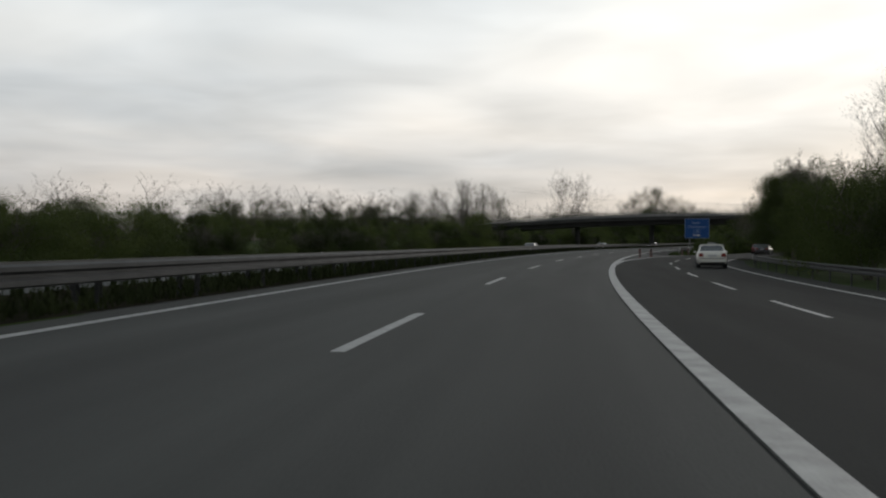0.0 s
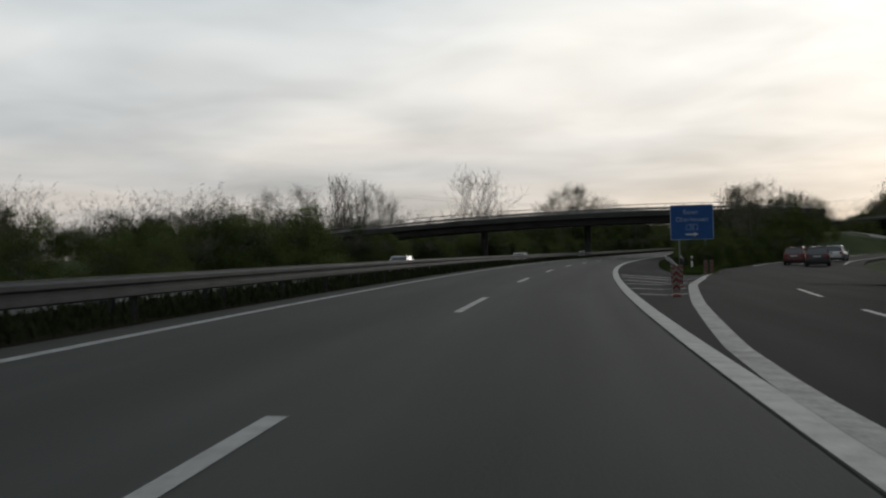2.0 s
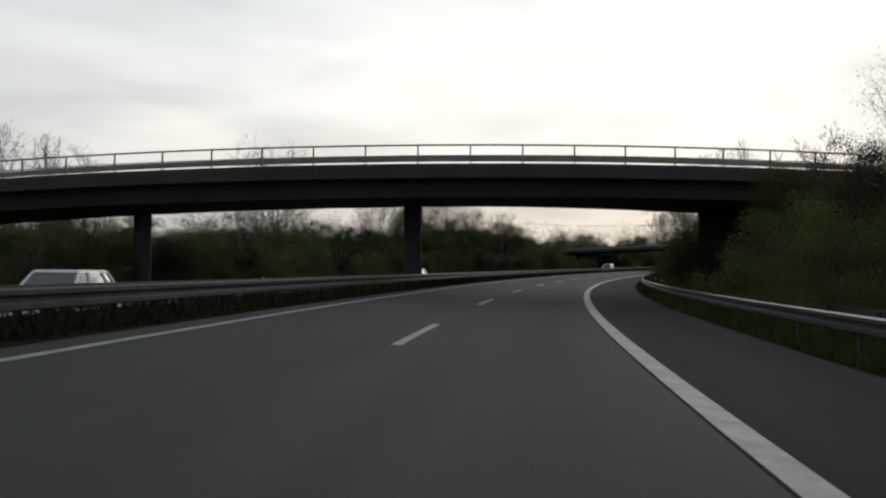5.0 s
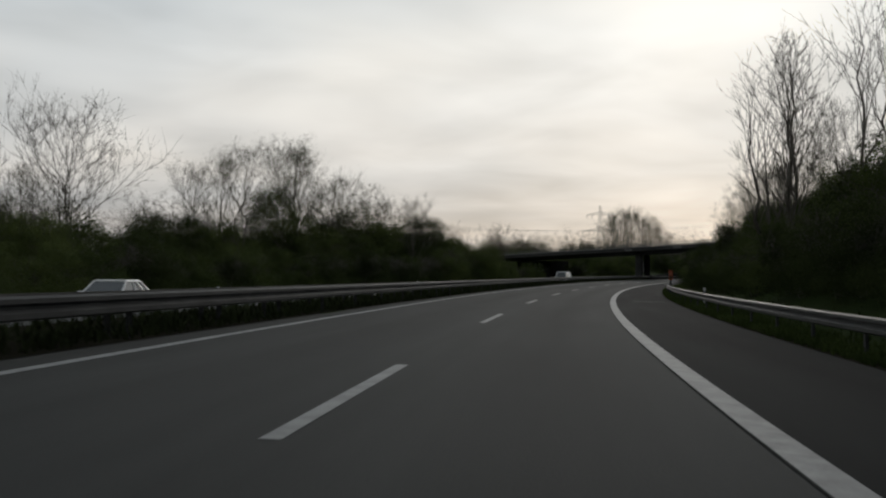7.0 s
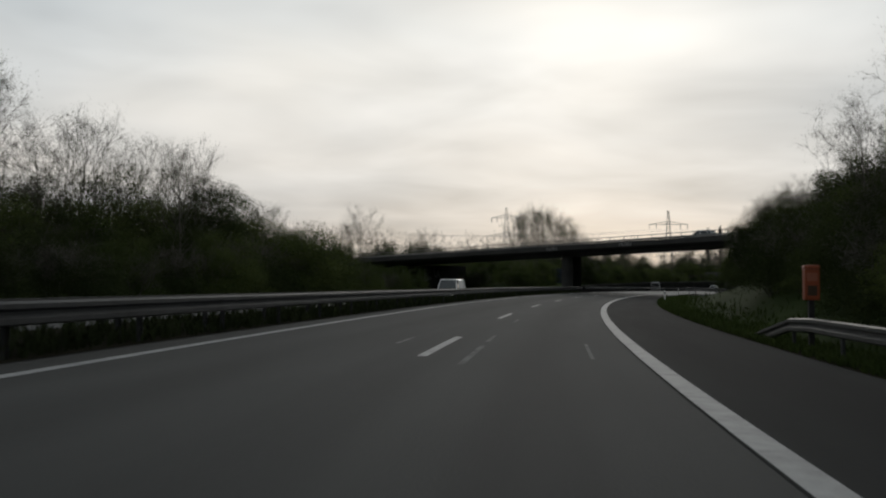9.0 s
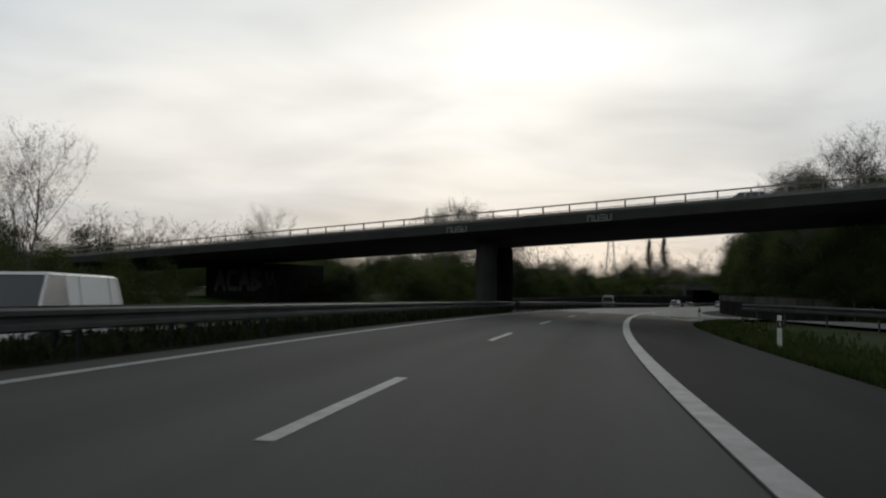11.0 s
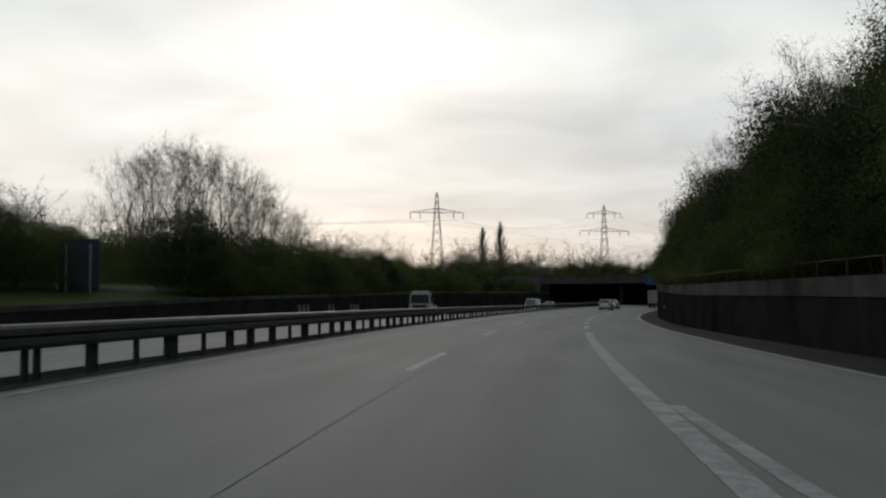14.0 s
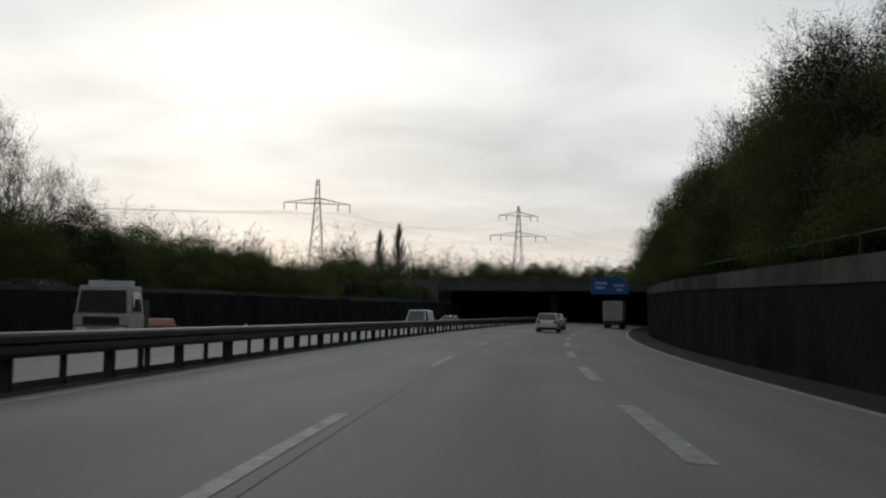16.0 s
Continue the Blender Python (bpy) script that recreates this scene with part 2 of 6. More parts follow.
M = {
    "asphalt": material("asphalt", (0.030, 0.0317, 0.0302), (0.057, 0.0593, 0.0558), 1.0, 30, 0.9, 0.35, uv=(0.9, 0.02, 1), spec=0.2),
    "shoulder": material("shoulder_asphalt", (0.0170, 0.0180, 0.0175), (0.0345, 0.0360, 0.0345), 1.0, 30, 0.92, 0.4, uv=(0.7, 0.05, 1), spec=0.05),
    "far_asphalt": material("far_asphalt", (0.028, 0.0298, 0.0285), (0.052, 0.0545, 0.051), 1.0, 30, 0.85, 0.3, uv=(0.7, 0.02, 1)),
    "concrete_road": material("concrete_road", (0.112, 0.116, 0.108), (0.171, 0.176, 0.165), 1.0, 25, 0.8, 0.25, uv=(0.8, 0.06, 1)),
    "paint": material("road_paint", (0.22, 0.22, 0.213), (0.42, 0.42, 0.41), 3.0, 30, 0.7, 0.3, contrast=0.8),
    "worn_paint": material("worn_road_paint", (0.13, 0.13, 0.127), (0.37, 0.37, 0.36), 3.0, 22, 0.75, 0.3, contrast=1.2),
    "grass": material("grass_ground", (0.014, 0.025, 0.008), (0.045, 0.064, 0.020), 0.18, 5, 0.95, 0.6, spec=0.03),
    "blade": material("grass_blade", (0.020, 0.035, 0.009), (0.064, 0.088, 0.026), 0.5, 6, 0.9, 0, island=0.35, spec=0.05),
    # grass blade colour darkened to stand for shade under the rails
    "weed": material("shaded_median_weed", (0.014, 0.020, 0.008), (0.040, 0.050, 0.020), 0.5, 6, 0.95, 0, island=0.35, spec=0.05),
    "hatch_paint": material("trodden_hatch_paint", (0.075, 0.077, 0.074), (0.30, 0.30, 0.29), 1.6, 14, 0.8, 0.4, contrast=1.4, spec=0.1),
    "ghost_paint": material("scraped_road_paint", (0.055, 0.057, 0.054), (0.22, 0.22, 0.215), 2.5, 18, 0.9, 0.4, contrast=1.6, spec=0.1),
    "bitumen": material("bitumen_seam", (0.022, 0.022, 0.022), (0.054, 0.056, 0.054), 1.5, 12, 0.95, 0.2, contrast=0.9, spec=0.0),
    "dirt": material("verge_dirt", (0.016, 0.015, 0.011), (0.040, 0.037, 0.027), 0.6, 9, 0.95, 0.5, spec=0.0),
    "zinc": material("weathered_zinc", (0.13, 0.134, 0.13), (0.26, 0.264, 0.255), 1.2, 14, 0.5, 0.1, metal=0.55),
    "mid_zinc": material("dull_zinc", (0.030, 0.032, 0.031), (0.062, 0.065, 0.062), 1.2, 14, 0.55, 0.12, metal=0.45),
    "dirty_white": material("dirty_beacon_white", (0.10, 0.095, 0.09), (0.20, 0.19, 0.18), 6, 40, 0.6, 0.05),
    "sign_text": material("sign_lettering", (0.17, 0.23, 0.34), (0.26, 0.33, 0.44), 2, 20, 0.5, 0),
    "old_zinc": material("dirty_zinc", (0.024, 0.025, 0.026), (0.062, 0.064, 0.064), 1.2, 14, 0.68, 0.15, metal=0.35),
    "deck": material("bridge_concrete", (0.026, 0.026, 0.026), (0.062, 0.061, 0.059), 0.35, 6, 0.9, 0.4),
    "pillar": material("column_concrete", (0.034, 0.035, 0.034), (0.072, 0.073, 0.070), 0.5, 8, 0.9, 0.35),
    # near-black base: the shade on the walls is put into the concrete colour
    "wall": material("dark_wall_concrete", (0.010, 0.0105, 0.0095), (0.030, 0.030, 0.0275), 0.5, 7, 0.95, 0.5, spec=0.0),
    "coping": material("light_wall_concrete", (0.034, 0.034, 0.032), (0.090, 0.089, 0.083), 0.6, 8, 0.95, 0.4, spec=0.0, island=0.8),
    "rail": material("painted_railing", (0.13, 0.13, 0.13), (0.22, 0.22, 0.215), 2, 20, 0.55, 0.1, metal=0.3),
    "rust": material("rusty_rail", (0.035, 0.022, 0.013), (0.085, 0.055, 0.033), 2, 20, 0.8, 0.2),
    "leaf": material("spring_leaf", (0.032, 0.046, 0.014), (0.106, 0.132, 0.042), 0.5, 3, 0.8, 0, island=0.22, each=0.6, spec=0.08),
    "leaf_grey": material("budding_leaf", (0.044, 0.046, 0.028), (0.108, 0.112, 0.066), 0.5, 3, 0.85, 0, island=0.22, each=0.6, spec=0.08),
    "leaf_dark": material("evergreen_leaf", (0.018, 0.026, 0.009), (0.054, 0.070, 0.024), 0.5, 3, 0.8, 0, island=0.22, each=0.6, spec=0.08),
    "bark": material("bark", (0.055, 0.050, 0.042), (0.13, 0.118, 0.10), 2, 18, 0.95, 0.5),
    "steel": material("pylon_steel", (0.22, 0.225, 0.225), (0.34, 0.345, 0.34), 0.5, 4, 0.6, 0, metal=0.3),
    "wire": material("conductor", (0.10, 0.10, 0.10), (0.16, 0.16, 0.16), 0.5, 4, 0.6, 0),
    "blue": material("sign_blue", (0.006, 0.045, 0.17), (0.010, 0.070, 0.235), 0.8, 12, 0.45, 0.05),
    "sign_back": material("sign_back_metal", (0.022, 0.032, 0.048), (0.045, 0.058, 0.078), 0.8, 12, 0.6, 0.05, metal=0.2),
    "white": material("sign_white", (0.34, 0.35, 0.36), (0.52, 0.53, 0.54), 2, 20, 0.5, 0),
    "red": material("beacon_red", (0.085, 0.012, 0.010), (0.16, 0.022, 0.016), 3, 25, 0.5, 0),
    "orange": material("phone_orange", (0.20, 0.045, 0.018), (0.30, 0.072, 0.026), 3, 25, 0.5, 0.05),
    "faded_orange": material("faded_phone_orange", (0.24, 0.085, 0.05), (0.34, 0.12, 0.07), 3, 25, 0.5, 0.05),
    "plastic": material("post_plastic", (0.60, 0.60, 0.58), (0.76, 0.76, 0.74), 3, 30, 0.5, 0),
    "black": material("black_plastic", (0.010, 0.010, 0.010), (0.022, 0.022, 0.022), 4, 40, 0.6, 0.05),
    "tyre": material("tyre_rubber", (0.012, 0.012, 0.012), (0.025, 0.025, 0.025), 6, 40, 0.85, 0.2),
    "truck_white": material("dusty_truck_white", (0.26, 0.26, 0.255), (0.40, 0.40, 0.39), 1.2, 16, 0.5, 0.05),
    "dull_alloy": material("dull_wheel_alloy", (0.14, 0.14, 0.145), (0.24, 0.24, 0.245), 4, 30, 0.5, 0, metal=0.6),
    "silver": material("silver_car_paint", (0.42, 0.425, 0.43), (0.52, 0.525, 0.53), 1, 60, 0.28, 0, metal=0.5, spec=0.5),
    "cream": material("pale_car_paint", (0.56, 0.55, 0.50), (0.66, 0.65, 0.60), 1, 60, 0.28, 0, spec=0.5),
    "white_car": material("white_car_paint", (0.66, 0.66, 0.65), (0.76, 0.76, 0.75), 1, 60, 0.28, 0, spec=0.5),
    "dark_red": material("dark_red_car_paint", (0.07, 0.012, 0.012), (0.11, 0.018, 0.018), 1, 60, 0.28, 0, spec=0.5),
    "dark_car": material("dark_car_paint", (0.018, 0.018, 0.022), (0.035, 0.033, 0.038), 1, 60, 0.28, 0, spec=0.5),
    "tarp": material("grey_tarpaulin", (0.20, 0.205, 0.20), (0.32, 0.32, 0.31), 0.8, 9, 0.7, 0.2),
    "glass": glass_material("car_glass", (0.04, 0.046, 0.048)),
    "tail": lamp_material("tail_lamp", (0.16, 0.016, 0.012), 0.04),
    "head": lamp_material("head_lamp", (0.95, 0.95, 0.9), 0.5),
    "faded_spray": material("faded_spray_paint", (0.075, 0.082, 0.085), (0.135, 0.145, 0.15), 2, 12, 0.85, 0),
    "graffiti": material("graffiti_paint", (0.16, 0.16, 0.16), (0.30, 0.30, 0.295), 2, 12, 0.8, 0),
}


def worn_lanes(m, lanes, amount, wide):
    """Oil-darkened lane middles and pale wheel tracks along the road, blotched by noise."""
    nt = m.node_tree
    b = nt.nodes["Principled BSDF"]
    src = b.inputs["Base Color"].links[0].from_socket
    tc, sep = nt.nodes.new("ShaderNodeTexCoord"), nt.nodes.new("ShaderNodeSeparateXYZ")
    nt.links.new(tc.outputs["UV"], sep.inputs[0])

    def calc(op, a, c):
        n = nt.nodes.new("ShaderNodeMath")
        n.operation = op
        for i, v in enumerate((a, c)):
            if isinstance(v, (int, float)):
                n.inputs[i].default_value = v
            else:
                nt.links.new(v, n.inputs[i])
        return n.outputs[0]

    mp, ns = nt.nodes.new("ShaderNodeMapping"), nt.nodes.new("ShaderNodeTexNoise")
    mp.inputs["Scale"].default_value = (0.8, 0.11, 1)
    ns.inputs["Scale"].default_value, ns.inputs["Detail"].default_value = 1.0, 6
    nt.links.new(tc.outputs["UV"], mp.inputs[0])
    nt.links.new(mp.outputs[0], ns.inputs["Vector"])
    total = None
    for mid in lanes:
        d = calc("DIVIDE", calc("SUBTRACT", sep.outputs[0], mid), wide)
        bell = calc("POWER", 2.718, calc("MULTIPLY", calc("MULTIPLY", d, d), -1.0))
        total = bell if total is None else calc("ADD", total, bell)
    blotch = calc("MULTIPLY", calc("SUBTRACT", ns.outputs["Fac"], 0.5), 0.55)
    k = calc("ADD", calc("SUBTRACT", 1.0 + amount * 0.4, calc("MULTIPLY", total, amount)), blotch)
    sc = nt.nodes.new("ShaderNodeVectorMath")
    sc.operation = "SCALE"
    nt.links.new(src, sc.inputs[0])
    nt.links.new(k, sc.inputs["Scale"])
    nt.links.new(sc.outputs[0], b.inputs["Base Color"])


worn_lanes(M["asphalt"], (-1.85, 1.9), 0.22, 0.75)
worn_lanes(M["concrete_road"], (-1.85, 1.9), 0.12, 0.7)
worn_lanes(M["shoulder"], (5.9, 9.3), 0.12, 0.7)


def translucent(m, share_):
    """Leaves let some light through."""
    nt = m.node_tree
    b, o = nt.nodes["Principled BSDF"], nt.nodes["Material Output"]
    tr, mx = nt.nodes.new("ShaderNodeBsdfTranslucent"), nt.nodes.new("ShaderNodeMixShader")
    nt.links.new(b.inputs["Base Color"].links[0].from_socket, tr.inputs["Color"])
    mx.inputs[0].default_value = share_
    nt.links.new(b.outputs[0], mx.inputs[1])
    nt.links.new(tr.outputs[0], mx.inputs[2])
    nt.links.new(mx.outputs[0], o.inputs["Surface"])


for k in ("leaf", "leaf_dark", "leaf_grey", "blade"):
    translucent(M[k], 0.35)


# ---- mesh helpers ----
def mesh_object(name, verts, faces, mat, parent=None, label="", uvs=None, smooth=False):
    me = bpy.data.meshes.new(name)
    me.from_pydata([tuple(v) for v in verts], [], faces)
    me.materials.append(mat)
    if uvs:
        lay = me.uv_layers.new(name="UVMap")
        for lo in me.loops:
            lay.data[lo.index].uv = uvs[lo.vertex_index]
    if smooth:
        for p in me.polygons:
            p.use_smooth = True
    me.update()
    ob = new(name, me)
    if parent:
        ob.parent = parent
    if label:
        ob["label"] = label
    return ob


def part(name, bm, mat, parent, label=""):
    me = bpy.data.meshes.new(name)
    bm.to_mesh(me)
    bm.free()
    me.materials.append(mat)
    ob = new(name, me)
    ob.parent = parent
    if label:
        ob["label"] = label
    return ob


def share(name, me, parent, m):
    """One more object on the same mesh, as a part of its parent."""
    ob = new(name, me)
    ob.parent = parent
    ob.matrix_basis = m
    return ob


def box(bm, x0, x1, y0, y1, z0, z1, bevel=0.0, taper=(1.0, 1.0)):
    cx, cy = (x0 + x1) / 2, (y0 + y1) / 2
    vs = []
    for z, kx, ky in ((z0, 1, 1), (z1, taper[0], taper[1])):
        for x, y in ((x0, y0), (x1, y0), (x1, y1), (x0, y1)):
            vs.append(bm.verts.new((cx + (x - cx) * kx, cy + (y - cy) * ky, z)))
    fs = [bm.faces.new([vs[i] for i in q]) for q in ((3, 2, 1, 0), (4, 5, 6, 7), (0, 1, 5, 4), (1, 2, 6, 5), (2, 3, 7, 6), (3, 0, 4, 7))]
    if bevel:
        es = list({e for f in fs for e in f.edges})
        bmesh.ops.bevel(bm, geom=es, offset=bevel, segments=2, affect="EDGES", profile=0.7)


def tube(bm, p0, p1, r0, r1, n=8, caps=True):
    p0, p1 = Vector(p0), Vector(p1)
    q = (p1 - p0).to_track_quat("Z", "Y")
    ra = [bm.verts.new(p0 + q @ Vector((r0 * math.cos(a), r0 * math.sin(a), 0))) for a in (2 * math.pi * i / n for i in range(n))]
    rb = [bm.verts.new(p1 + q @ Vector((r1 * math.cos(a), r1 * math.sin(a), 0))) for a in (2 * math.pi * i / n for i in range(n))]
    for i in range(n):
        bm.faces.new((ra[i], ra[(i + 1) % n], rb[(i + 1) % n], rb[i]))
    if caps:
        bm.faces.new(ra[::-1])
        bm.faces.new(rb)


def empty(name, m, label, category, group="", kind=""):
    ob = new(name)
    ob.empty_display_size = 0.2
    ob.matrix_basis = m
    return tagged(ob, label, category, group, kind)


# ---- plan of the road: distance s along the lane line, offset to the right ----
KNOTS = [-60 + 50 * i for i in range(19)]
BEND = [-0.00103, -0.00103, -0.00151, -0.00112, -0.00131, -0.00154, -0.00132, -0.00136, -0.00170, -0.00121, -0.00127, -0.00090, -0.00153, -0.00153, -0.00153, -0.00153, -0.00153, -0.00153, -0.00153]
GRADE_AT = [-60, 60, 160, 260, 340, 420, 500, 600, 860]
GRADE = [-0.00342, 0.00359, 0.00203, 0.00804, 0.01115, 0.00847, 0.00507, 0.01332, 0.01244]
BANK = 0.0361

STEP = 2.0
S_TAB = np.arange(-1500.0, 2500.0, STEP)
_k = np.where((S_TAB < -60) | (S_TAB > 840), 0.0, np.interp(S_TAB, KNOTS, BEND))
_th = np.concatenate([[0], np.cumsum((_k[1:] + _k[:-1]) / 2 * STEP)])
_g = np.where((S_TAB < -60) | (S_TAB > 840), 0.0, np.interp(S_TAB, GRADE_AT, GRADE))
_z = np.concatenate([[0], np.cumsum((_g[1:] + _g[:-1]) / 2 * STEP)])
_i0 = int(round((0 - S_TAB[0]) / STEP))
_th, _z = _th - _th[_i0], _z - _z[_i0]
_x = np.concatenate([[0], np.cumsum((-np.sin(_th[1:]) - np.sin(_th[:-1])) / 2 * STEP)])
_y = np.concatenate([[0], np.cumsum((np.cos(_th[1:]) + np.cos(_th[:-1])) / 2 * STEP)])
_x, _y = _x - _x[_i0], _y - _y[_i0]


def heading(s):
    return float(np.interp(s, S_TAB, _th))


def road_z(s):
    return float(np.interp(s, S_TAB, _z))


def lower(off):
    """How far the opposite carriageway lies below the banked plane of the near one."""
    return 0.62 * max(0.0, min(1.0, (-7.3 - off) / 0.9)) + 0.008 * max(0.0, min(-8.2 - off, 12.0))


def road(s, off, up=0.0):
    """The place at s along and off to the right of the lane line, up above the banked road plane."""
    th = heading(s)
    return Vector((float(np.interp(s, S_TAB, _x)) + off * math.cos(th), float(np.interp(s, S_TAB, _y)) + off * math.sin(th),
                   road_z(s) - BANK * max(-7.3, min(off, 14.0)) - lower(off) + up))


def lerp(table):
    xs, ys = [a for a, _ in table], [b for _, b in table]
    return lambda s: float(np.interp(s, xs, ys))


LEFT_LINE, RIGHT_LINE = -3.70, 3.78
right_line = lerp([(-60, 3.82), (40, 3.80), (62, 3.75), (100, 3.77), (190, 3.78), (240, 3.71), (380, 3.68), (402, 3.60), (422, 3.60), (450, 3.72), (480, 3.78)])
exit_left = lerp([(-100, 3.84), (62, 3.87), (66, 4.04), (77, 4.93), (90, 6.15), (102, 7.8), (125, 11.6), (150, 16.6), (200, 30), (240, 43)])
entry_left = lerp([(250, 55), (300, 36), (340, 21), (380, 11.3), (400, 7.9), (410, 6.5), (430, 4.72), (440, 4.06), (446, 3.92), (700, 3.92)])
entry_right = lerp([(250, 60), (300, 41), (340, 26), (380, 16), (400, 12.4), (413, 11.2), (430, 10.5), (440, 9.6), (451, 8.8), (466, 8.3), (485, 7.8), (700, 7.8)])
wall_off = lerp([(405, 18), (430, 14.2), (442, 13.0), (460, 11.4), (480, 10.3), (500, 9.7), (720, 9.7)])
wall_top = lerp([(405, 1.1), (442, 1.5), (492, 1.9), (523, 2.45), (555, 3.1), (640, 4.3), (720, 4.6)])

left_top = lerp([(440, 0.3), (455, 0.9), (500, 1.9), (560, 2.85), (640, 3.1)])


def rise(s, off):
    """Height of the ground above the banked plane."""
    if off < -19.5:
        d = -19.5 - off
        cut = max(0.0, min(1.0, (s - 440) / 40)) * (1 - max(0.0, min(1.0, (s - 660) / 60)))
        v = min(d * 0.10, 1.6) + cut * min(max(d - 0.6, 0) * 6, left_top(s) - 0.1) - (0.08 if d < 0.5 else 0)
        return v + 1.2 * noise.noise(Vector((s * 0.02, off * 0.02, 3.0))) * min(1, d / 25)
    if off > 7.0:
        v = -0.12
        if 185 < s < 400:
            k = min(1, (s - 185) / 30) * min(1, max(0, (360 - s) / 30))
            if s < 262:
                k *= max(0.0, min(1.0, (exit_left(s) - 3.0 - off) / 3.0))
            v += k * min(max(off - 8.6, 0) * 0.42, 3.6) * max(0.0, min(1.0, (52 - off) / 22))
        if 300 < s < 412:
            v += 0.55 * max(0.0, min(1.0, (411 - s) / 22)) * max(0.0, min(1.0, (off - 7.2) / 3.0))
        if s > 405 and off > wall_off(s) + 1.5:
            v += (wall_top(s) + 0.3 + min((off - wall_off(s)) * 0.28, 5.0)) * max(0.0, min(1.0, (110 - off) / 60))
        return v
    if -7.4 < off < -4.2:
        if s > 404:
            return -0.34
        return -0.02 + 0.05 * noise.noise(Vector((s * 0.3, off, 1.0)))
    return -0.14


# ---- ground: one sheet to the horizon ----
g_off = [-3000, -1200, -500, -250, -150, -100, -75, -60, -50, -42, -36, -31, -27, -24, -22, -20.6, -20.1, -19.6, -19.2, -18.6, -13, -7.6, -7.3, -5.9, -4.35, -4.1, 0, 4,
         6.95, 7.3, 8, 9, 9.8, 10.6, 11.4, 12.2, 13, 13.8, 14.6, 15.4, 16.3, 17.2, 18.2, 19.4, 21, 23, 30, 40, 60, 90, 140, 220, 320, 430, 560]
g_s = list(range(-1500, -100, 200)) + list(range(-100, 760, 6)) + list(range(760, 2501, 180))
gv, guv = [], []
for s in g_s:
    for o in g_off:
        gv.append(road(s, o, rise(s, o)))
        guv.append((o, s))
nc = len(g_off)
gf = [(i * nc + j, i * nc + j + 1, (i + 1) * nc + j + 1, (i + 1) * nc + j) for i in range(len(g_s) - 1) for j in range(nc - 1)]
ground = mesh_object("ground", gv, gf, M["grass"], uvs=guv, smooth=True)
tagged(ground, "dull green and brown grassy ground beside the motorway", "ground", kind="structure")


def ribbon(name, s0, s1, left, right, up, mat, parent=None, step=3.0, label="", thick=0.0, on_ground=False):
    """A strip of the road between two offsets, given as numbers or as functions of s."""
    fl = left if callable(left) else (lambda s: left)
    fr_ = right if callable(right) else (lambda s: right)
    n = max(1, int(math.ceil((s1 - s0) / step)))
    vs, uv, fs = [], [], []
    for i in range(n + 1):
        s = s0 + (s1 - s0) * i / n
        for o in (fl(s), fr_(s)):
            u = up + (rise(s, o) + 0.125 if on_ground else 0.0)
            vs.append(road(s, o, u))
            uv.append((o, s))
    fs = [(2 * i, 2 * i + 1, 2 * i + 3, 2 * i + 2) for i in range(n)]
    if thick:
        k = len(vs)
        vs += [v - Vector((0, 0, thick)) for v in vs]
        uv += uv
        for i in range(n):
            fs += [(2 * i, 2 * i + 2, k + 2 * i + 2, k + 2 * i), (2 * i + 1, k + 2 * i + 1, k + 2 * i + 3, 2 * i + 3)]
        fs += [(0, k, k + 1, 1), (2 * n, 2 * n + 1, k + 2 * n + 1, k + 2 * n)]
    return mesh_object(name, vs, fs, mat, parent, label, uv)


# ---- carriageways ----
SEAM = 421.0
main_edge = lerp([(-200, 12.4), (60, 12.6), (84, 14.0), (96, 12.5), (103.5, 8.6), (105, 6.75), (120, 6.7), (300, 6.9), (390, 7.0), (400, 8.2), (408, 11.6), (415, 13.6), (430, 14.1), (442, 12.9), (460, 11.3), (480, 10.2), (500, 9.6), (900, 9.6)])
road_main = ribbon("road", -200, SEAM, -4.47, main_edge, 0.0, M["asphalt"], thick=0.2)
tagged(road_main, "dark grey asphalt motorway carriageway curving right", "road", kind="structure")
road_conc = ribbon("road", SEAM, 760, -4.25, main_edge, 0.0, M["concrete_road"], thick=0.2)
tagged(road_conc, "light grey concrete motorway carriageway leading to the underpass", "road", kind="structure")
road_far = ribbon("road", -400, SEAM, -18.6, -7.5, 0.0, M["far_asphalt"], thick=0.2)
tagged(road_far, "grey asphalt opposite carriageway behind the median rails", "road", kind="structure")
road_far2 = ribbon("road", SEAM, 760, -18.6, -4.9, 0.0, M["concrete_road"], thick=0.2)
tagged(road_far2, "light concrete opposite carriageway beside the underpass wall", "road", kind="structure")
road_exit = ribbon("road", 92, 240, lambda s: exit_left(s) - 0.4, lambda s: exit_left(s) + 8.6, 0.0, M["shoulder"], on_ground=True)
tagged(road_exit, "two-lane asphalt exit ramp bending away", "road", kind="structure")
road_entry = ribbon("road", 250, 414, lambda s: entry_left(s) - 0.2, lambda s: entry_right(s) + 0.6, 0.01, M["concrete_road"], on_ground=True)
tagged(road_entry, "pale concrete slip road joining the carriageway", "road", kind="structure")

shoulder = ribbon("shoulder", -150, 402, lambda s: right_line(s) + 0.1, main_edge, 0.003, M["shoulder"])
tagged(shoulder, "darker asphalt of the hard shoulder and exit lanes", "shoulder", kind="structure")
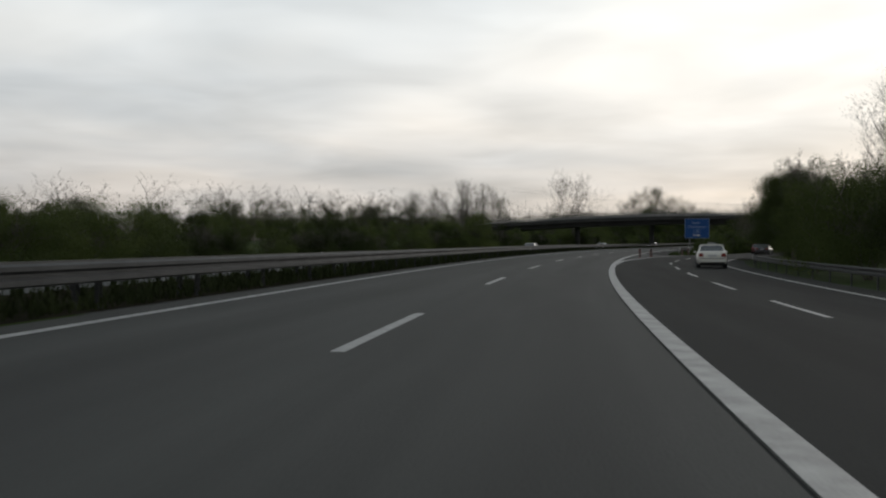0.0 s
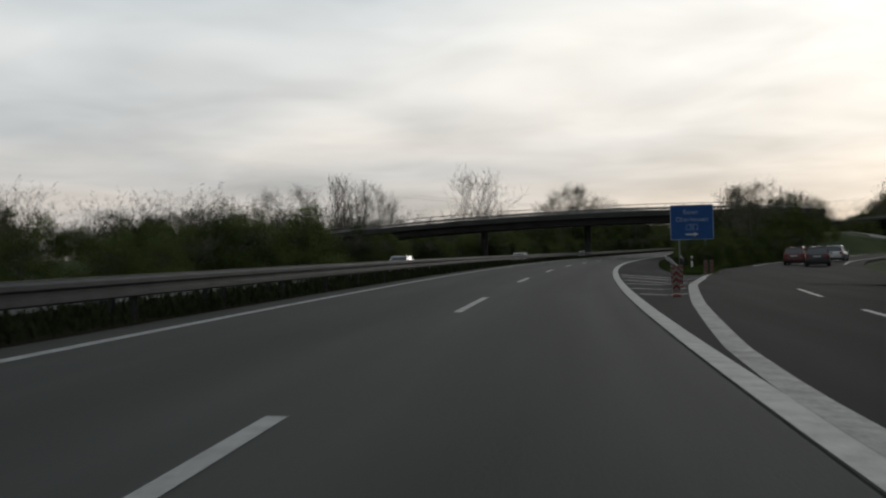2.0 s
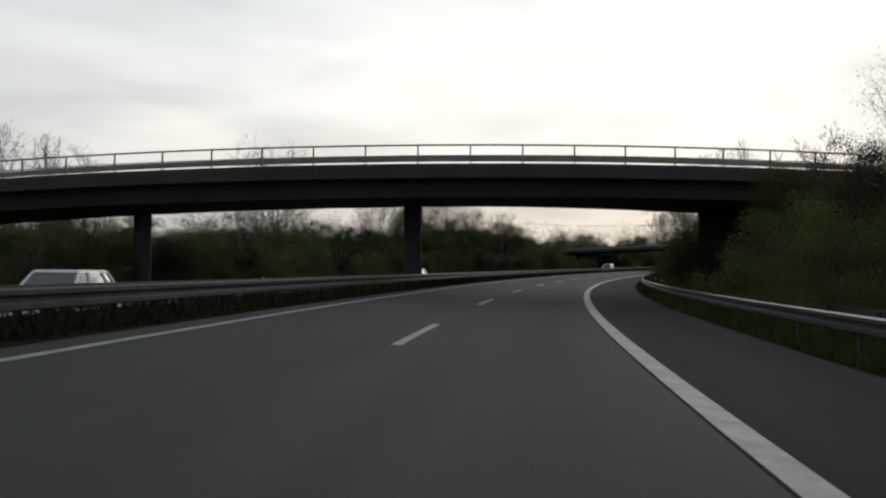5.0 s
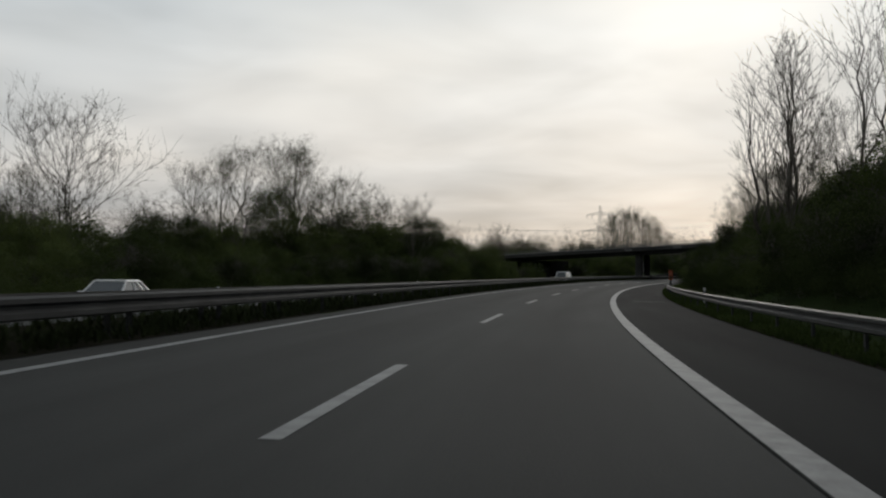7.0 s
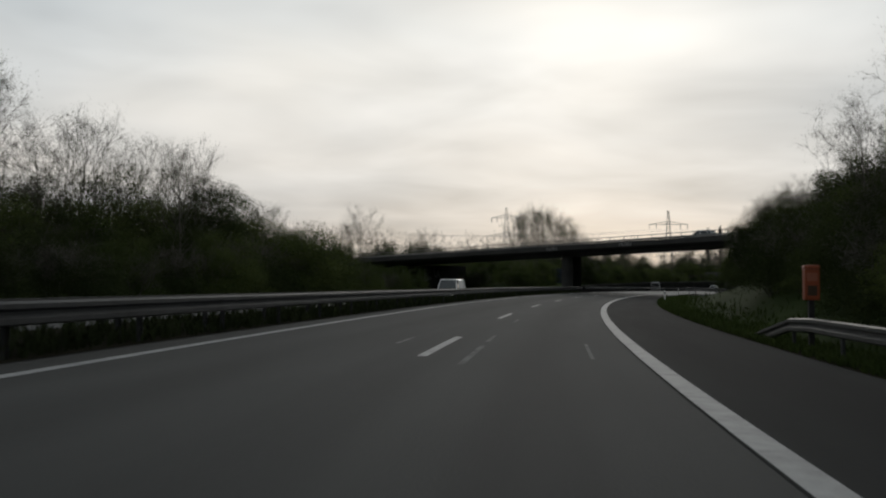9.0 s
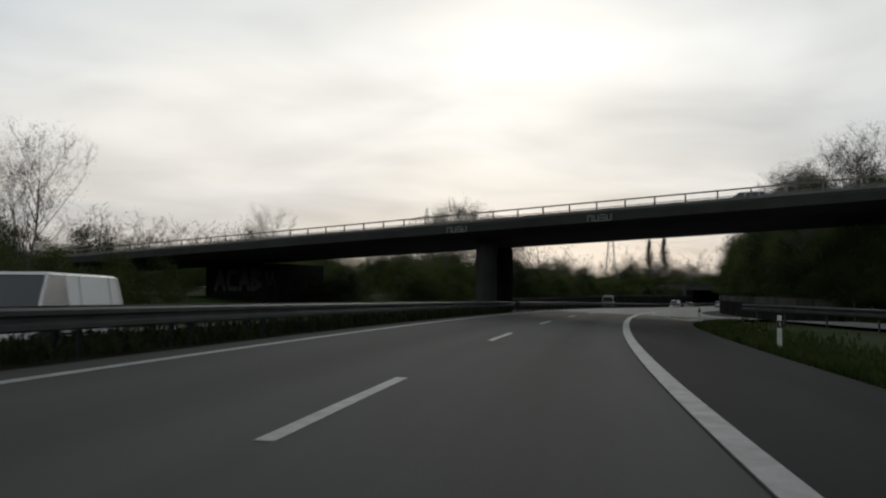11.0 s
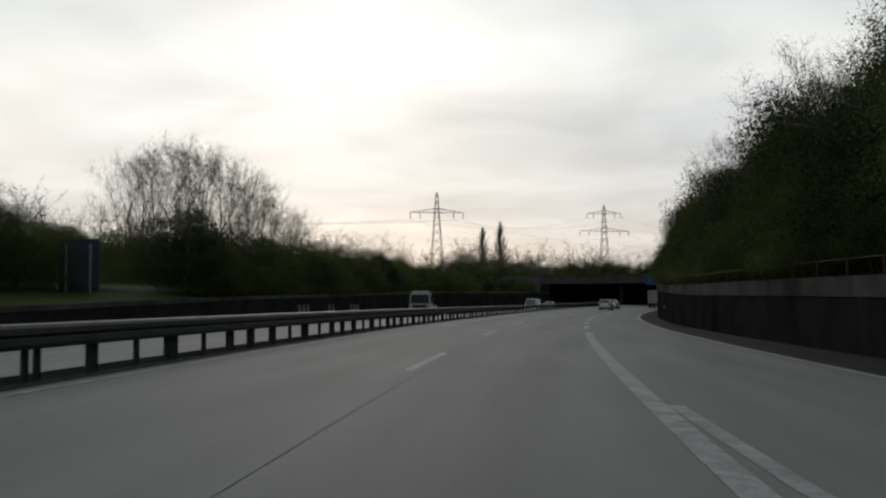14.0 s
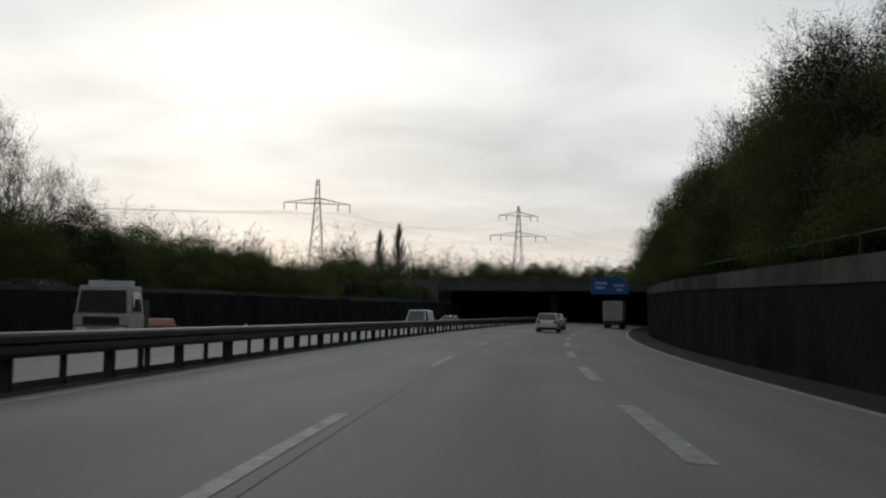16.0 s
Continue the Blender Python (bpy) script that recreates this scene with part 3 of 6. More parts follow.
# markings lie 6 mm above the surface
UP = 0.006
ribbon("edge_line", -100, SEAM, LEFT_LINE - 0.09, LEFT_LINE + 0.09, UP, M["paint"], road_main)
ribbon("edge_line", SEAM, 640, LEFT_LINE - 0.055, LEFT_LINE + 0.055, UP, M["worn_paint"], road_conc)
ribbon("edge_line", -100, 66, lambda s: right_line(s) - 0.18, lambda s: right_line(s) + 0.11, UP, M["paint"], road_main)
ribbon("edge_line", 66, SEAM, lambda s: right_line(s) - 0.18, lambda s: right_line(s) + 0.11, UP, M["paint"], road_main)
ribbon("edge_line", SEAM, 476.4, lambda s: right_line(s) - 0.18, lambda s: right_line(s) + 0.11, UP, M["worn_paint"], road_conc)
ribbon("edge_line", -100, 100, lambda s: exit_left(s) + 7.05, lambda s: exit_left(s) + 7.25, UP, M["paint"], road_main)
ribbon("edge_line", 100, 240, lambda s: exit_left(s) + 7.05, lambda s: exit_left(s) + 7.25, UP, M["paint"], road_exit, on_ground=True)
ribbon("edge_line", 48, 100, lambda s: exit_left(s) - 0.02, lambda s: exit_left(s) + 0.01 + 0.29 * max(0.0, min(1.0, (s - 48) / 12)), UP + 0.002, M["worn_paint"], road_main, 1.5)
ribbon("edge_line", 100, 240, lambda s: exit_left(s) - 0.02, lambda s: exit_left(s) + 0.22, UP, M["paint"], road_exit, on_ground=True)
ribbon("edge_line", 412, SEAM, lambda s: entry_right(s) - 0.1, lambda s: entry_right(s) + 0.1, UP, M["worn_paint"], road_main)
ribbon("edge_line", SEAM, 640, lambda s: entry_right(s) - 0.1, lambda s: entry_right(s) + 0.1, UP, M["worn_paint"], road_conc)
ribbon("edge_line", 300, 412, lambda s: entry_right(s) - 0.1, lambda s: entry_right(s) + 0.1, UP + 0.02, M["worn_paint"], road_entry, on_ground=True)
ribbon("edge_line", 406, SEAM, lambda s: entry_left(s) - 0.1, lambda s: entry_left(s) + 0.1, UP, M["worn_paint"], road_main)
ribbon("edge_line", SEAM, 446, lambda s: entry_left(s) - 0.1, lambda s: entry_left(s) + 0.1, UP, M["worn_paint"], road_conc)
for k in range(-5, 36):
    s = 18.0 * k
    on_conc = s > SEAM - 3
    ribbon("lane_dash", s, s + 6, -0.08, 0.08, UP, M["worn_paint"] if on_conc else M["paint"], road_conc if on_conc else road_main)
for k in range(-4, 12):
    s = 9.5 + 12.0 * k
    if s < 96:
        ribbon("lane_dash", s, s + 5.8, lambda q: exit_left(q) + 3.42, lambda q: exit_left(q) + 3.57, UP, M["paint"], road_main, 2)
    else:
        ribbon("lane_dash", s, s + 5.8, lambda q: exit_left(q) + 3.42, lambda q: exit_left(q) + 3.57, UP, M["paint"], road_exit, 2, on_ground=True)
for k in range(0, 14):
    s = 482.7 + 12.35 * k
    ribbon("block_dash", s, s + 6.2, RIGHT_LINE - 0.18, RIGHT_LINE + 0.11, UP, M["worn_paint"], road_conc)
for s in (160, 420):
    for k in range(-30, 16):
        q = s + k * 18.0
        if (s == 420) == (q > SEAM) and -300 < q < 640:
            ribbon("lane_dash", q, q + 6, -13.1, -12.95, UP, M["paint"], road_far if q < SEAM else road_far2)
ribbon("edge_line", -300, SEAM, -8.1, -7.95, UP, M["paint"], road_far)
ribbon("edge_line", -300, SEAM, -16.9, -16.7, UP, M["paint"], road_far)
ribbon("edge_line", SEAM, 640, -16.9, -16.7, UP, M["worn_paint"], road_far2)


ribbon("seam", -100, SEAM, lambda s: right_line(s) - 0.215, lambda s: right_line(s) - 0.197, 0.004, M["bitumen"], road_main)


ribbon("seam", SEAM, 640, 0.235, 0.246, 0.004, M["ghost_paint"], road_conc)


def slanted_bar(s_a, o_a, s_b, o_b, w, mat, parent):
    a, b = road(s_a, o_a, UP + 0.001), road(s_b, o_b, UP + 0.001)
    d = (b - a).normalized()
    n = Vector((-d.y, d.x, 0)) * w / 2
    mesh_object("hatch_bar", [a - n, b - n, b + n, a + n], [(0, 1, 2, 3)], mat, parent)


# hatched wedge before the exit nose
for s in (81.5, 85.7, 90.2, 94.8, 99.6, 103.4):
    oa, ob_ = 3.95, exit_left(s)
    om = oa + (ob_ - oa) * 0.55
    sl = (om - oa) * 2.3 if s > 92 else (om - oa) * 0.7
    slanted_bar(s, oa, s - sl, om, 0.36, M["hatch_paint"], road_main)
    slanted_bar(s - sl, om, s - sl + (ob_ - om) * 1.8, ob_, 0.36, M["hatch_paint"], road_main)
# hatched wedge after the slip road
for s in (410.8, 414.4, 417.9, 421.8, 427.5, 431.8):
    oa, ob_ = 3.9, entry_left(s)
    om = oa + (ob_ - oa) * 0.62
    slanted_bar(s, oa, s - (om - oa) * 0.9, om, 0.36, M["hatch_paint"], road_main if s < SEAM else road_conc)
    slanted_bar(s - (om - oa) * 0.9, om, s + (ob_ - om) * 2.2, ob_, 0.30, M["hatch_paint"], road_main if s < SEAM else road_conc)
gutter = ribbon("gutter", 436, 640, lambda s: entry_right(s) + 0.16, lambda s: wall_off(s) - 0.02, 0.005, M["shoulder"])
tagged(gutter, "dark asphalt gutter at the foot of the retaining wall", "gutter", kind="structure")
# ghosts of older markings, half scraped off
for s0, s1, o, w in ((286.8, 291.2, 0.72, 0.10), (292.6, 295.2, 0.70, 0.08), (289.2, 293.4, 2.70, 0.07), (290.8, 293.0, -0.85, 0.08), (303.5, 306.0, 0.66, 0.07)):
    ribbon("old_marking", s0, s1, o - w / 2, o + w / 2, 0.004, M["ghost_paint"], road_main, 1.0)
for s0, o in ((263.2, 5.2), (264.0, 5.9)):
    ribbon("old_marking", s0, s0 + 0.35, o - 0.5, o + 0.5, UP, M["ghost_paint"], road_main, 1.0)
median_gutter = ribbon("gutter", SEAM + 0.5, 640, -4.24, -3.93, 0.005, M["shoulder"])
tagged(median_gutter, "dark dirty gutter strip beside the median barrier", "gutter", kind="structure")
# verge soil strips
verge = ribbon("verge", -100, 405, -7.3, -4.42, 0.012, M["dirt"])
tagged(verge, "brown earth strip with weeds between the median rails", "verge", kind="structure")
verge2 = ribbon("verge", 106, 335, lambda s: main_edge(s) + 0.02, lambda s: main_edge(s) + 0.6, -0.005, M["dirt"], thick=0.2)
tagged(verge2, "dark soil edge along the hard shoulder", "verge", kind="structure")


def blades(name, rng, spots, label, mat="blade"):
    """Grass and weeds: narrow bent blades standing at the spots (s, off, height)."""
    vs, fs = [], []
    for s, o, h in spots:
        p = road(s, o, max(rise(s, o), -0.05))
        for _ in range(3):
            a = rng.uniform(0, 6.28)
            d = Vector((math.cos(a), math.sin(a), 0))
            w = Vector((-d.y, d.x, 0)) * 0.014 * rng.uniform(0.7, 1.6)
            k = len(vs)
            m = p + d * h * 0.18 + Vector((0, 0, h * 0.6))
            vs += [p - w, p + w, m + w * 0.8, m - w * 0.8, p + d * h * rng.uniform(0.3, 0.7) + Vector((0, 0, h))]
            fs += [(k, k + 1, k + 2, k + 3), (k + 3, k + 2, k + 4)]
    ob = mesh_object(name, vs, fs, M[mat])
    return tagged(ob, label, "grass", kind="stuff")


wrng = random.Random(5)
blades("median_weeds", wrng, [(wrng.uniform(-25, 404), wrng.choice((wrng.uniform(-5.6, -4.5), wrng.uniform(-7.2, -4.5))), wrng.uniform(0.10, 0.34) * (1.4 if wrng.random() < 0.1 else 1)) for _ in range(30000)], "dark weeds and grass growing between the median guard rails", "weed")
blades("verge_grass", wrng, [(q, main_edge(q) + abs(wrng.gauss(0, 1.0)) + 0.1, wrng.uniform(0.08, 0.28)) for q in (wrng.uniform(106, 398) for _ in range(30000))], "short green grass along the hard shoulder edge")
blades("nose_grass", wrng, [(q, 7.0 + wrng.random() * max(0.5, exit_left(q) - 7.6), wrng.uniform(0.08, 0.25)) for q in (wrng.uniform(105, 135) for _ in range(9000))], "short grass on the nose between exit and carriageway")


# ---- guard rails ----
W_BEAM = [(0.0, 0.42), (0.07, 0.45), (0.07, 0.52), (0.01, 0.56), (0.01, 0.60), (0.07, 0.64), (0.07, 0.70), (0.0, 0.73), (-0.02, 0.73), (-0.02, 0.42)]
BOX_BEAM = [(-0.16, 0.40), (0.16, 0.40), (0.19, 0.46), (0.19, 0.54), (0.13, 0.57), (0.19, 0.60), (0.19, 0.68), (0.16, 0.72), (-0.16, 0.72), (-0.19, 0.68), (-0.19, 0.60), (-0.13, 0.57), (-0.19, 0.54), (-0.19, 0.46)]


def sweep(name, profile, s0, s1, off, mat, parent, flip=1, up=lambda s: 0.0, step=2.0):
    fo = off if callable(off) else (lambda s: off)
    n = max(1, int((s1 - s0) / step))
    m = len(profile)
    vs, fs = [], []
    for i in range(n + 1):
        s = s0 + (s1 - s0) * i / n
        for a, z in profile:
            vs.append(road(s, fo(s) + flip * a, z + up(s)))
    for i in range(n):
        for j in range(m):
            fs.append((i * m + j, i * m + (j + 1) % m, (i + 1) * m + (j + 1) % m, (i + 1) * m + j))
    fs += [tuple(range(m))[::-1], tuple(n * m + j for j in range(m))]
    return mesh_object(name, vs, fs, mat, parent)


def post_mesh(name, w, d, h, mat):
    bm = bmesh.new()
    t = 0.012
    for x0, x1, y0, y1 in ((-w / 2, w / 2, -d / 2, -d / 2 + t), (-w / 2, w / 2, d / 2 - t, d / 2), (-w / 2, -w / 2 + t, -d / 2 + t, d / 2 - t)):
        box(bm, x0, x1, y0, y1, -0.25, h)
    me = bpy.data.meshes.new(name)
    bm.to_mesh(me)
    bm.free()
    me.materials.append(mat)
    return me


POST = post_mesh("rail_post", 0.06, 0.12, 0.68, M["old_zinc"])
SLIM_POST = post_mesh("rail_post", 0.07, 0.10, 0.42, M["old_zinc"])
WIDE_POST = post_mesh("rail_post", 0.16, 0.10, 0.42, M["old_zinc"])


def guard_rail(s0, s1, off, face, label, every=4.0, double=False, mats=("zinc", "old_zinc"), up=lambda s: 0.0):
    """face: +1 when the beam bulges to the right, -1 to the left."""
    fo = off if callable(off) else (lambda s: off)
    ob = tagged(empty("guard_rail", Matrix.Identity(4), label, "guard rail"), "", "", "guard rails along the motorway", "")
    if double:
        sweep("beam", BOX_BEAM, s0, s1, fo, M[mats[1]], ob, 1, up)
    else:
        sweep("beam", W_BEAM, s0, s1, lambda s: fo(s) + face * 0.08, M[mats[0]], ob, face, up)
    n = int((s1 - s0) / every)
    for i in range(n + 1):
        s = s0 + i * every
        p = road(s, fo(s), up(s))
        share("post", (WIDE_POST if i % 2 else SLIM_POST) if double else POST, ob, Matrix.Translation(p) @ Matrix.Rotation(heading(s), 4, "Z"))
        if double and i % 3 == 0:
            p = road(s - 0.32, fo(s), up(s))
            share("post", SLIM_POST, ob, Matrix.Translation(p) @ Matrix.Rotation(heading(s), 4, "Z"))
    return ob


guard_rail(-60, 405, -4.62, 1, "weathered steel guard rail along the median, near side", mats=("old_zinc", "old_zinc"))
guard_rail(-60, 405, -4.98, -1, "steel guard rail back to back in the median", mats=("mid_zinc", "old_zinc"))
guard_rail(-100, 405, -7.15, -1, "steel guard rail on the far side of the median", mats=("mid_zinc", "old_zinc"), up=lambda s: -0.21)
guard_rail(406.544, 655, -4.55, 1, "dark double-sided steel barrier on short wide posts", every=1.6535, double=True)
guard_rail(-40, 100, lambda s: exit_left(s) + 9.4, -1, "dark steel guard rail beside the exit ramp", mats=("old_zinc", "old_zinc"))
swing = lerp([(108, 8.2), (118, 7.7), (130, 7.5), (150, 7.5), (300, 7.45)])
guard_rail(116, 300, swing, -1, "pale zinc guard rail along the hard shoulder", up=lambda s: -0.55 * max(0.0, min(1.0, (128 - s) / 12), min(1.0, (s - 295.5) / 4.5)), mats=("mid_zinc", "old_zinc"))
guard_rail(124, 176, lambda s: 8.2 + (s - 124) * 0.02, 1, "second zinc guard rail behind the shoulder rail", mats=("mid_zinc", "old_zinc"))
guard_rail(352, 386, lambda s: entry_left(s) - 0.9, -1, "grey guard rail beside the slip road nose", mats=("old_zinc", "old_zinc"), up=lambda s: rise(s, entry_left(s)) + 0.1)


# ---- bridges ----
def deck_sweep(name, path, lat_prof, mat, parent):
    """Sweeps a closed profile (sideways, up) along a list of (point, right vector)."""
    m = len(lat_prof)
    vs, fs = [], []
    for p, r, more in path:
        for a, z in lat_prof:
            vs.append(p + r * (a + (more if a > 0 else 0.0)) + Vector((0, 0, z)))
    n = len(path) - 1
    for i in range(n):
        for j in range(m):
            fs.append((i * m + j, i * m + (j + 1) % m, (i + 1) * m + (j + 1) % m, (i + 1) * m + j))
    fs += [tuple(range(m))[::-1], tuple(n * m + j for j in range(m))]
    return mesh_object(name, vs, fs, mat, parent)


def bridge(centre, angle, length_left, length_right, half, soffit, top, label, radius=None, fall=lambda d: 0.0, rail=1.10, gap=2.5, wider=0.0, flare=0.0, wing=None):
    """A road bridge. angle: direction in which its right end points; radius: bends both ends."""
    ob = empty("bridge", Matrix.Identity(4), label, "bridge")
    path = []
    n = 40
    for i in range(n + 1):
        d = -length_left + (length_left + length_right) * i / n
        if radius:
            a = d / radius
            x, y = radius * math.sin(a), radius * (1 - math.cos(a))
            t = angle + a
        else:
            x, y, t = d, 0.0, angle
        p = centre + Vector((x * math.cos(angle) - y * math.sin(angle), x * math.sin(angle) + y * math.cos(angle), fall(d)))
        path.append((p, Vector((-math.sin(t), math.cos(t), 0)), d, t))
    pr = [(p, r, max(0.0, wider + flare * min(d, 14.0)) if wider else 0.0) for p, r, d, _ in path]
    th = top - soffit
    if wing:
        reach, face = wing
        prof = [(-half + reach, soffit), (half - reach, soffit), (half, top - face), (half, top), (-half, top), (-half, top - face)]
    else:
        prof = [(-half + 1.2, soffit), (half - 1.2, soffit), (half - 0.9, soffit + th * 0.55), (half, soffit + th * 0.62), (half, top), (-half, top), (-half, soffit + th * 0.62), (-half + 0.9, soffit + th * 0.55)]
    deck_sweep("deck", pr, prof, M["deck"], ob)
    for sgn in (-1, 1):
        e = sgn * (half - 0.12)
        deck_sweep("kerb", pr, [(e - 0.12, top + 0.002), (e + 0.12, top + 0.002), (e + 0.12, top + 0.16), (e - 0.12, top + 0.16)], M["pillar"], ob)
        for z, w in ((rail, 0.04), (rail * 0.52, 0.022)):
            deck_sweep("handrail", pr, [(e - w, top + z - w), (e + w, top + z - w), (e + w, top + z + w), (e - w, top + z + w)], M["rail"], ob)
        e2 = sgn * (half - 1.3)
        deck_sweep("crash_rail", pr, [(e2 - 0.04, top + rail * 0.36), (e2 + 0.04, top + rail * 0.36), (e2 + 0.04, top + rail * 0.62), (e2 - 0.04, top + rail * 0.62)], M["zinc"], ob)
    bm = bmesh.new()
    box(bm, -0.035, 0.035, -0.035, 0.035, 0.0, rail - 0.1)
    pm = bpy.data.meshes.new("railing_post")
    bm.to_mesh(pm)
    bm.free()
    pm.materials.append(M["rail"])
    total = length_left + length_right
    k = int(total / gap)
    for i in range(k + 1):
        f = i / k * n
        j = min(int(f), n - 1)
        p = path[j][0].lerp(path[j + 1][0], f - j)
        r, t = path[j][1], path[j][3]
        for sgn in (-1, 1):
            share("railing_post", pm, ob, Matrix.Translation(p + r * (sgn * (half - 0.12) + (pr[j][2] if sgn > 0 else 0.0)) + Vector((0, 0, top + 0.1))) @ Matrix.Rotation(t, 4, "Z"))
    return ob, path


def abutment(centre, angle, w, d, h, label):
    bm = bmesh.new()
    box(bm, -w / 2, w / 2, -d / 2, d / 2, -1.5, h, 0.05)
    ob = empty("bridge_abutment", Matrix.Translation(centre) @ Matrix.Rotation(angle, 4, "Z"), label, "abutment")
    # wall concrete again, its colour already holding the shade
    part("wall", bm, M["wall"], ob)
    return ob


def column(p, r, h, label, mat="pillar"):
    bm = bmesh.new()
    tube(bm, (0, 0, -1), (0, 0, h), r, r, 24)
    box(bm, -r * 0.7, r * 0.7, -r * 0.7, r * 0.7, h, h + 0.14, 0.02)
    ob = empty("bridge_column", Matrix.Translation(p), label, "column", "columns under the overpass")
    o = part("shaft", bm, M[mat], ob)
    return ob


B1 = road(202.5, 2.0)
A1 = heading(202.5) + radians(14)
bridge_one, path_one = bridge(B1, A1, 70, 25, 5.0, 5.0, 6.45, "dark concrete ramp bridge with steel railing, curved in plan", radius=80, fall=lambda d: -0.0006 * (d - 6) ** 2, wider=0.6, flare=0.25)
abutment(B1 + Vector((math.cos(A1), math.sin(A1), 0)) * 14.5 + Vector((0, 2, 0)), A1, 8, 9, 4.95, "dark concrete abutment under the ramp bridge")
column(road(202.6, -6.1, 0), 0.5, 4.9 - BANK * 4, "round grey concrete column in the median")
column(road(200.8, -21.5, 0), 0.5, 4.82, "round grey concrete column beside the far carriageway")

# the skew overpass: the line of its near handrail, its direction and fall
B2 = Vector((104.663, 377.235, 0.0))
A2, FALL2, HALF2, TOP2, RAIL2 = -1.009, 0.024, 5.5, 8.573, 0.78
LD, LN = Vector((math.cos(A2), math.sin(A2), 0)), Vector((-math.sin(A2), math.cos(A2), 0))


def on_overpass(along, across, up=0.0):
    """A place over the near edge of the deck: along to the right, across away from it, up above the deck."""
    return B2 + LD * along + LN * across + Vector((0, 0, TOP2 + FALL2 * along + up))


bridge_two, path_two = bridge(B2 + LN * (HALF2 - 0.12), A2, 74.214, 42.966, HALF2, TOP2 - 0.82, TOP2, "dark concrete skew overpass with thin steel railing", fall=lambda d: FALL2 * d, rail=RAIL2, gap=1.953, wing=(0.95, 0.46))
# the far column gets the wall concrete with shade in its colour
for along, across, r, mt in ((-10.7, 3.3, 0.74, "pillar"), (-13.4, 9.5, 0.62, "wall")):
    foot = on_overpass(along, across)
    column(Vector((foot.x, foot.y, road_z(395))), r, foot.z - 0.84 - road_z(395) - 0.14, "stout round concrete column beside the median barrier", mt)
ab_foot = on_overpass(-42.2, 10.6)
ab_left = abutment(Vector((ab_foot.x, ab_foot.y, 2.0)), A2, 10, 6.0, TOP2 - 0.82 - FALL2 * 48 - 2.0, "dark concrete abutment sprayed with pale graffiti")
ab_foot = on_overpass(27, 5.5)
abutment(Vector((ab_foot.x, ab_foot.y, 2.0)), A2, 10, 9.0, TOP2 - 0.84 + FALL2 * 22 - 2.0, "dark concrete abutment hidden by trees")


def stroke_mesh(bm, a, b, w, depth):
    """A flat sprayed stroke from a to b on a wall in the local xz plane."""
    a, b = Vector((a[0], 0, a[1])), Vector((b[0], 0, b[1]))
    d = (b - a).normalized() * w * 0.5
    n = Vector((-d.z, 0, d.x))
    a, b = a - d * 0.6, b + d * 0.6
    vs = [bm.verts.new(p + Vector((0, -depth, 0))) for p in (a - n, b - n, b + n, a + n)]
    vs += [bm.verts.new(p) for p in (a - n, b - n, b + n, a + n)]
    for q in ((0, 1, 2, 3), (0, 4, 5, 1), (1, 5, 6, 2), (2, 6, 7, 3), (3, 7, 4, 0)):
        bm.faces.new([vs[i] for i in q])


GLYPHS = {"A": ((0, 0, 0.5, 1), (0.5, 1, 1, 0), (0.22, 0.38, 0.78, 0.38)), "C": ((1, 0.95, 0.2, 0.95), (0.2, 0.95, 0, 0.5), (0, 0.5, 0.2, 0.05), (0.2, 0.05, 1, 0.05)),
          "B": ((0, 0, 0, 1), (0, 1, 0.8, 0.8), (0.8, 0.8, 0, 0.52), (0, 0.52, 0.9, 0.25), (0.9, 0.25, 0, 0)), "curl": ((0, 0.8, 0.6, 1), (0.6, 1, 0.5, 0.4), (0.5, 0.4, 0.9, 0))}
GLYPHS["gate"] = ((0, 0, 0, 1), (0, 1, 0.75, 1), (0.75, 1, 0.75, 0))
GLYPHS["cup"] = tuple((x0, 1 - z0, x1, 1 - z1) for x0, z0, x1, z1 in GLYPHS["gate"])
GLYPHS["blot"] = ((0, 0.15, 0.7, 0.2), (0.15, 0.5, 0.9, 0.45), (0.05, 0.8, 0.6, 0.85))
GLYPHS["bars"] = tuple((0, z, 0.8, z) for z in (0, 0.5, 1)) + ((0.8, 0, 0.8, 0.5),)


def graffiti(parent, m, marks, pitch, size, w, depth=0.012):
    """Sprayed marks in a row, each its own part."""
    for i, key in enumerate(marks):
        bm = bmesh.new()
        for x0, z0, x1, z1 in GLYPHS[key]:
            stroke_mesh(bm, (i * pitch + x0 * size[0], z0 * size[1]), (i * pitch + x1 * size[0], z1 * size[1]), w, depth)
        part("sprayed_mark", bm, M["graffiti" if w < 0.1 else "faded_spray"], parent).matrix_basis = m


graffiti(ab_left, Matrix.Translation((-3.5, -3.002, 2.25)), ("A", "C", "A", "B"), 1.75, (1.3, 1.75), 0.42)
graffiti(ab_left, Matrix.Translation((3.45, -3.004, 2.75)), ("curl", "A"), 0.75, (0.6, 1.1), 0.15)
for along in (-11.6, -0.55):
    p = on_overpass(along, -0.12 - 0.002, -0.40)
    graffiti(bridge_two, Matrix.Translation(p) @ Matrix.Rotation(A2, 4, "Z") @ Matrix.Rotation(-FALL2, 4, "Y"), ("gate", "cup", "bars", "cup"), 0.44, (0.40, 0.34), 0.07)


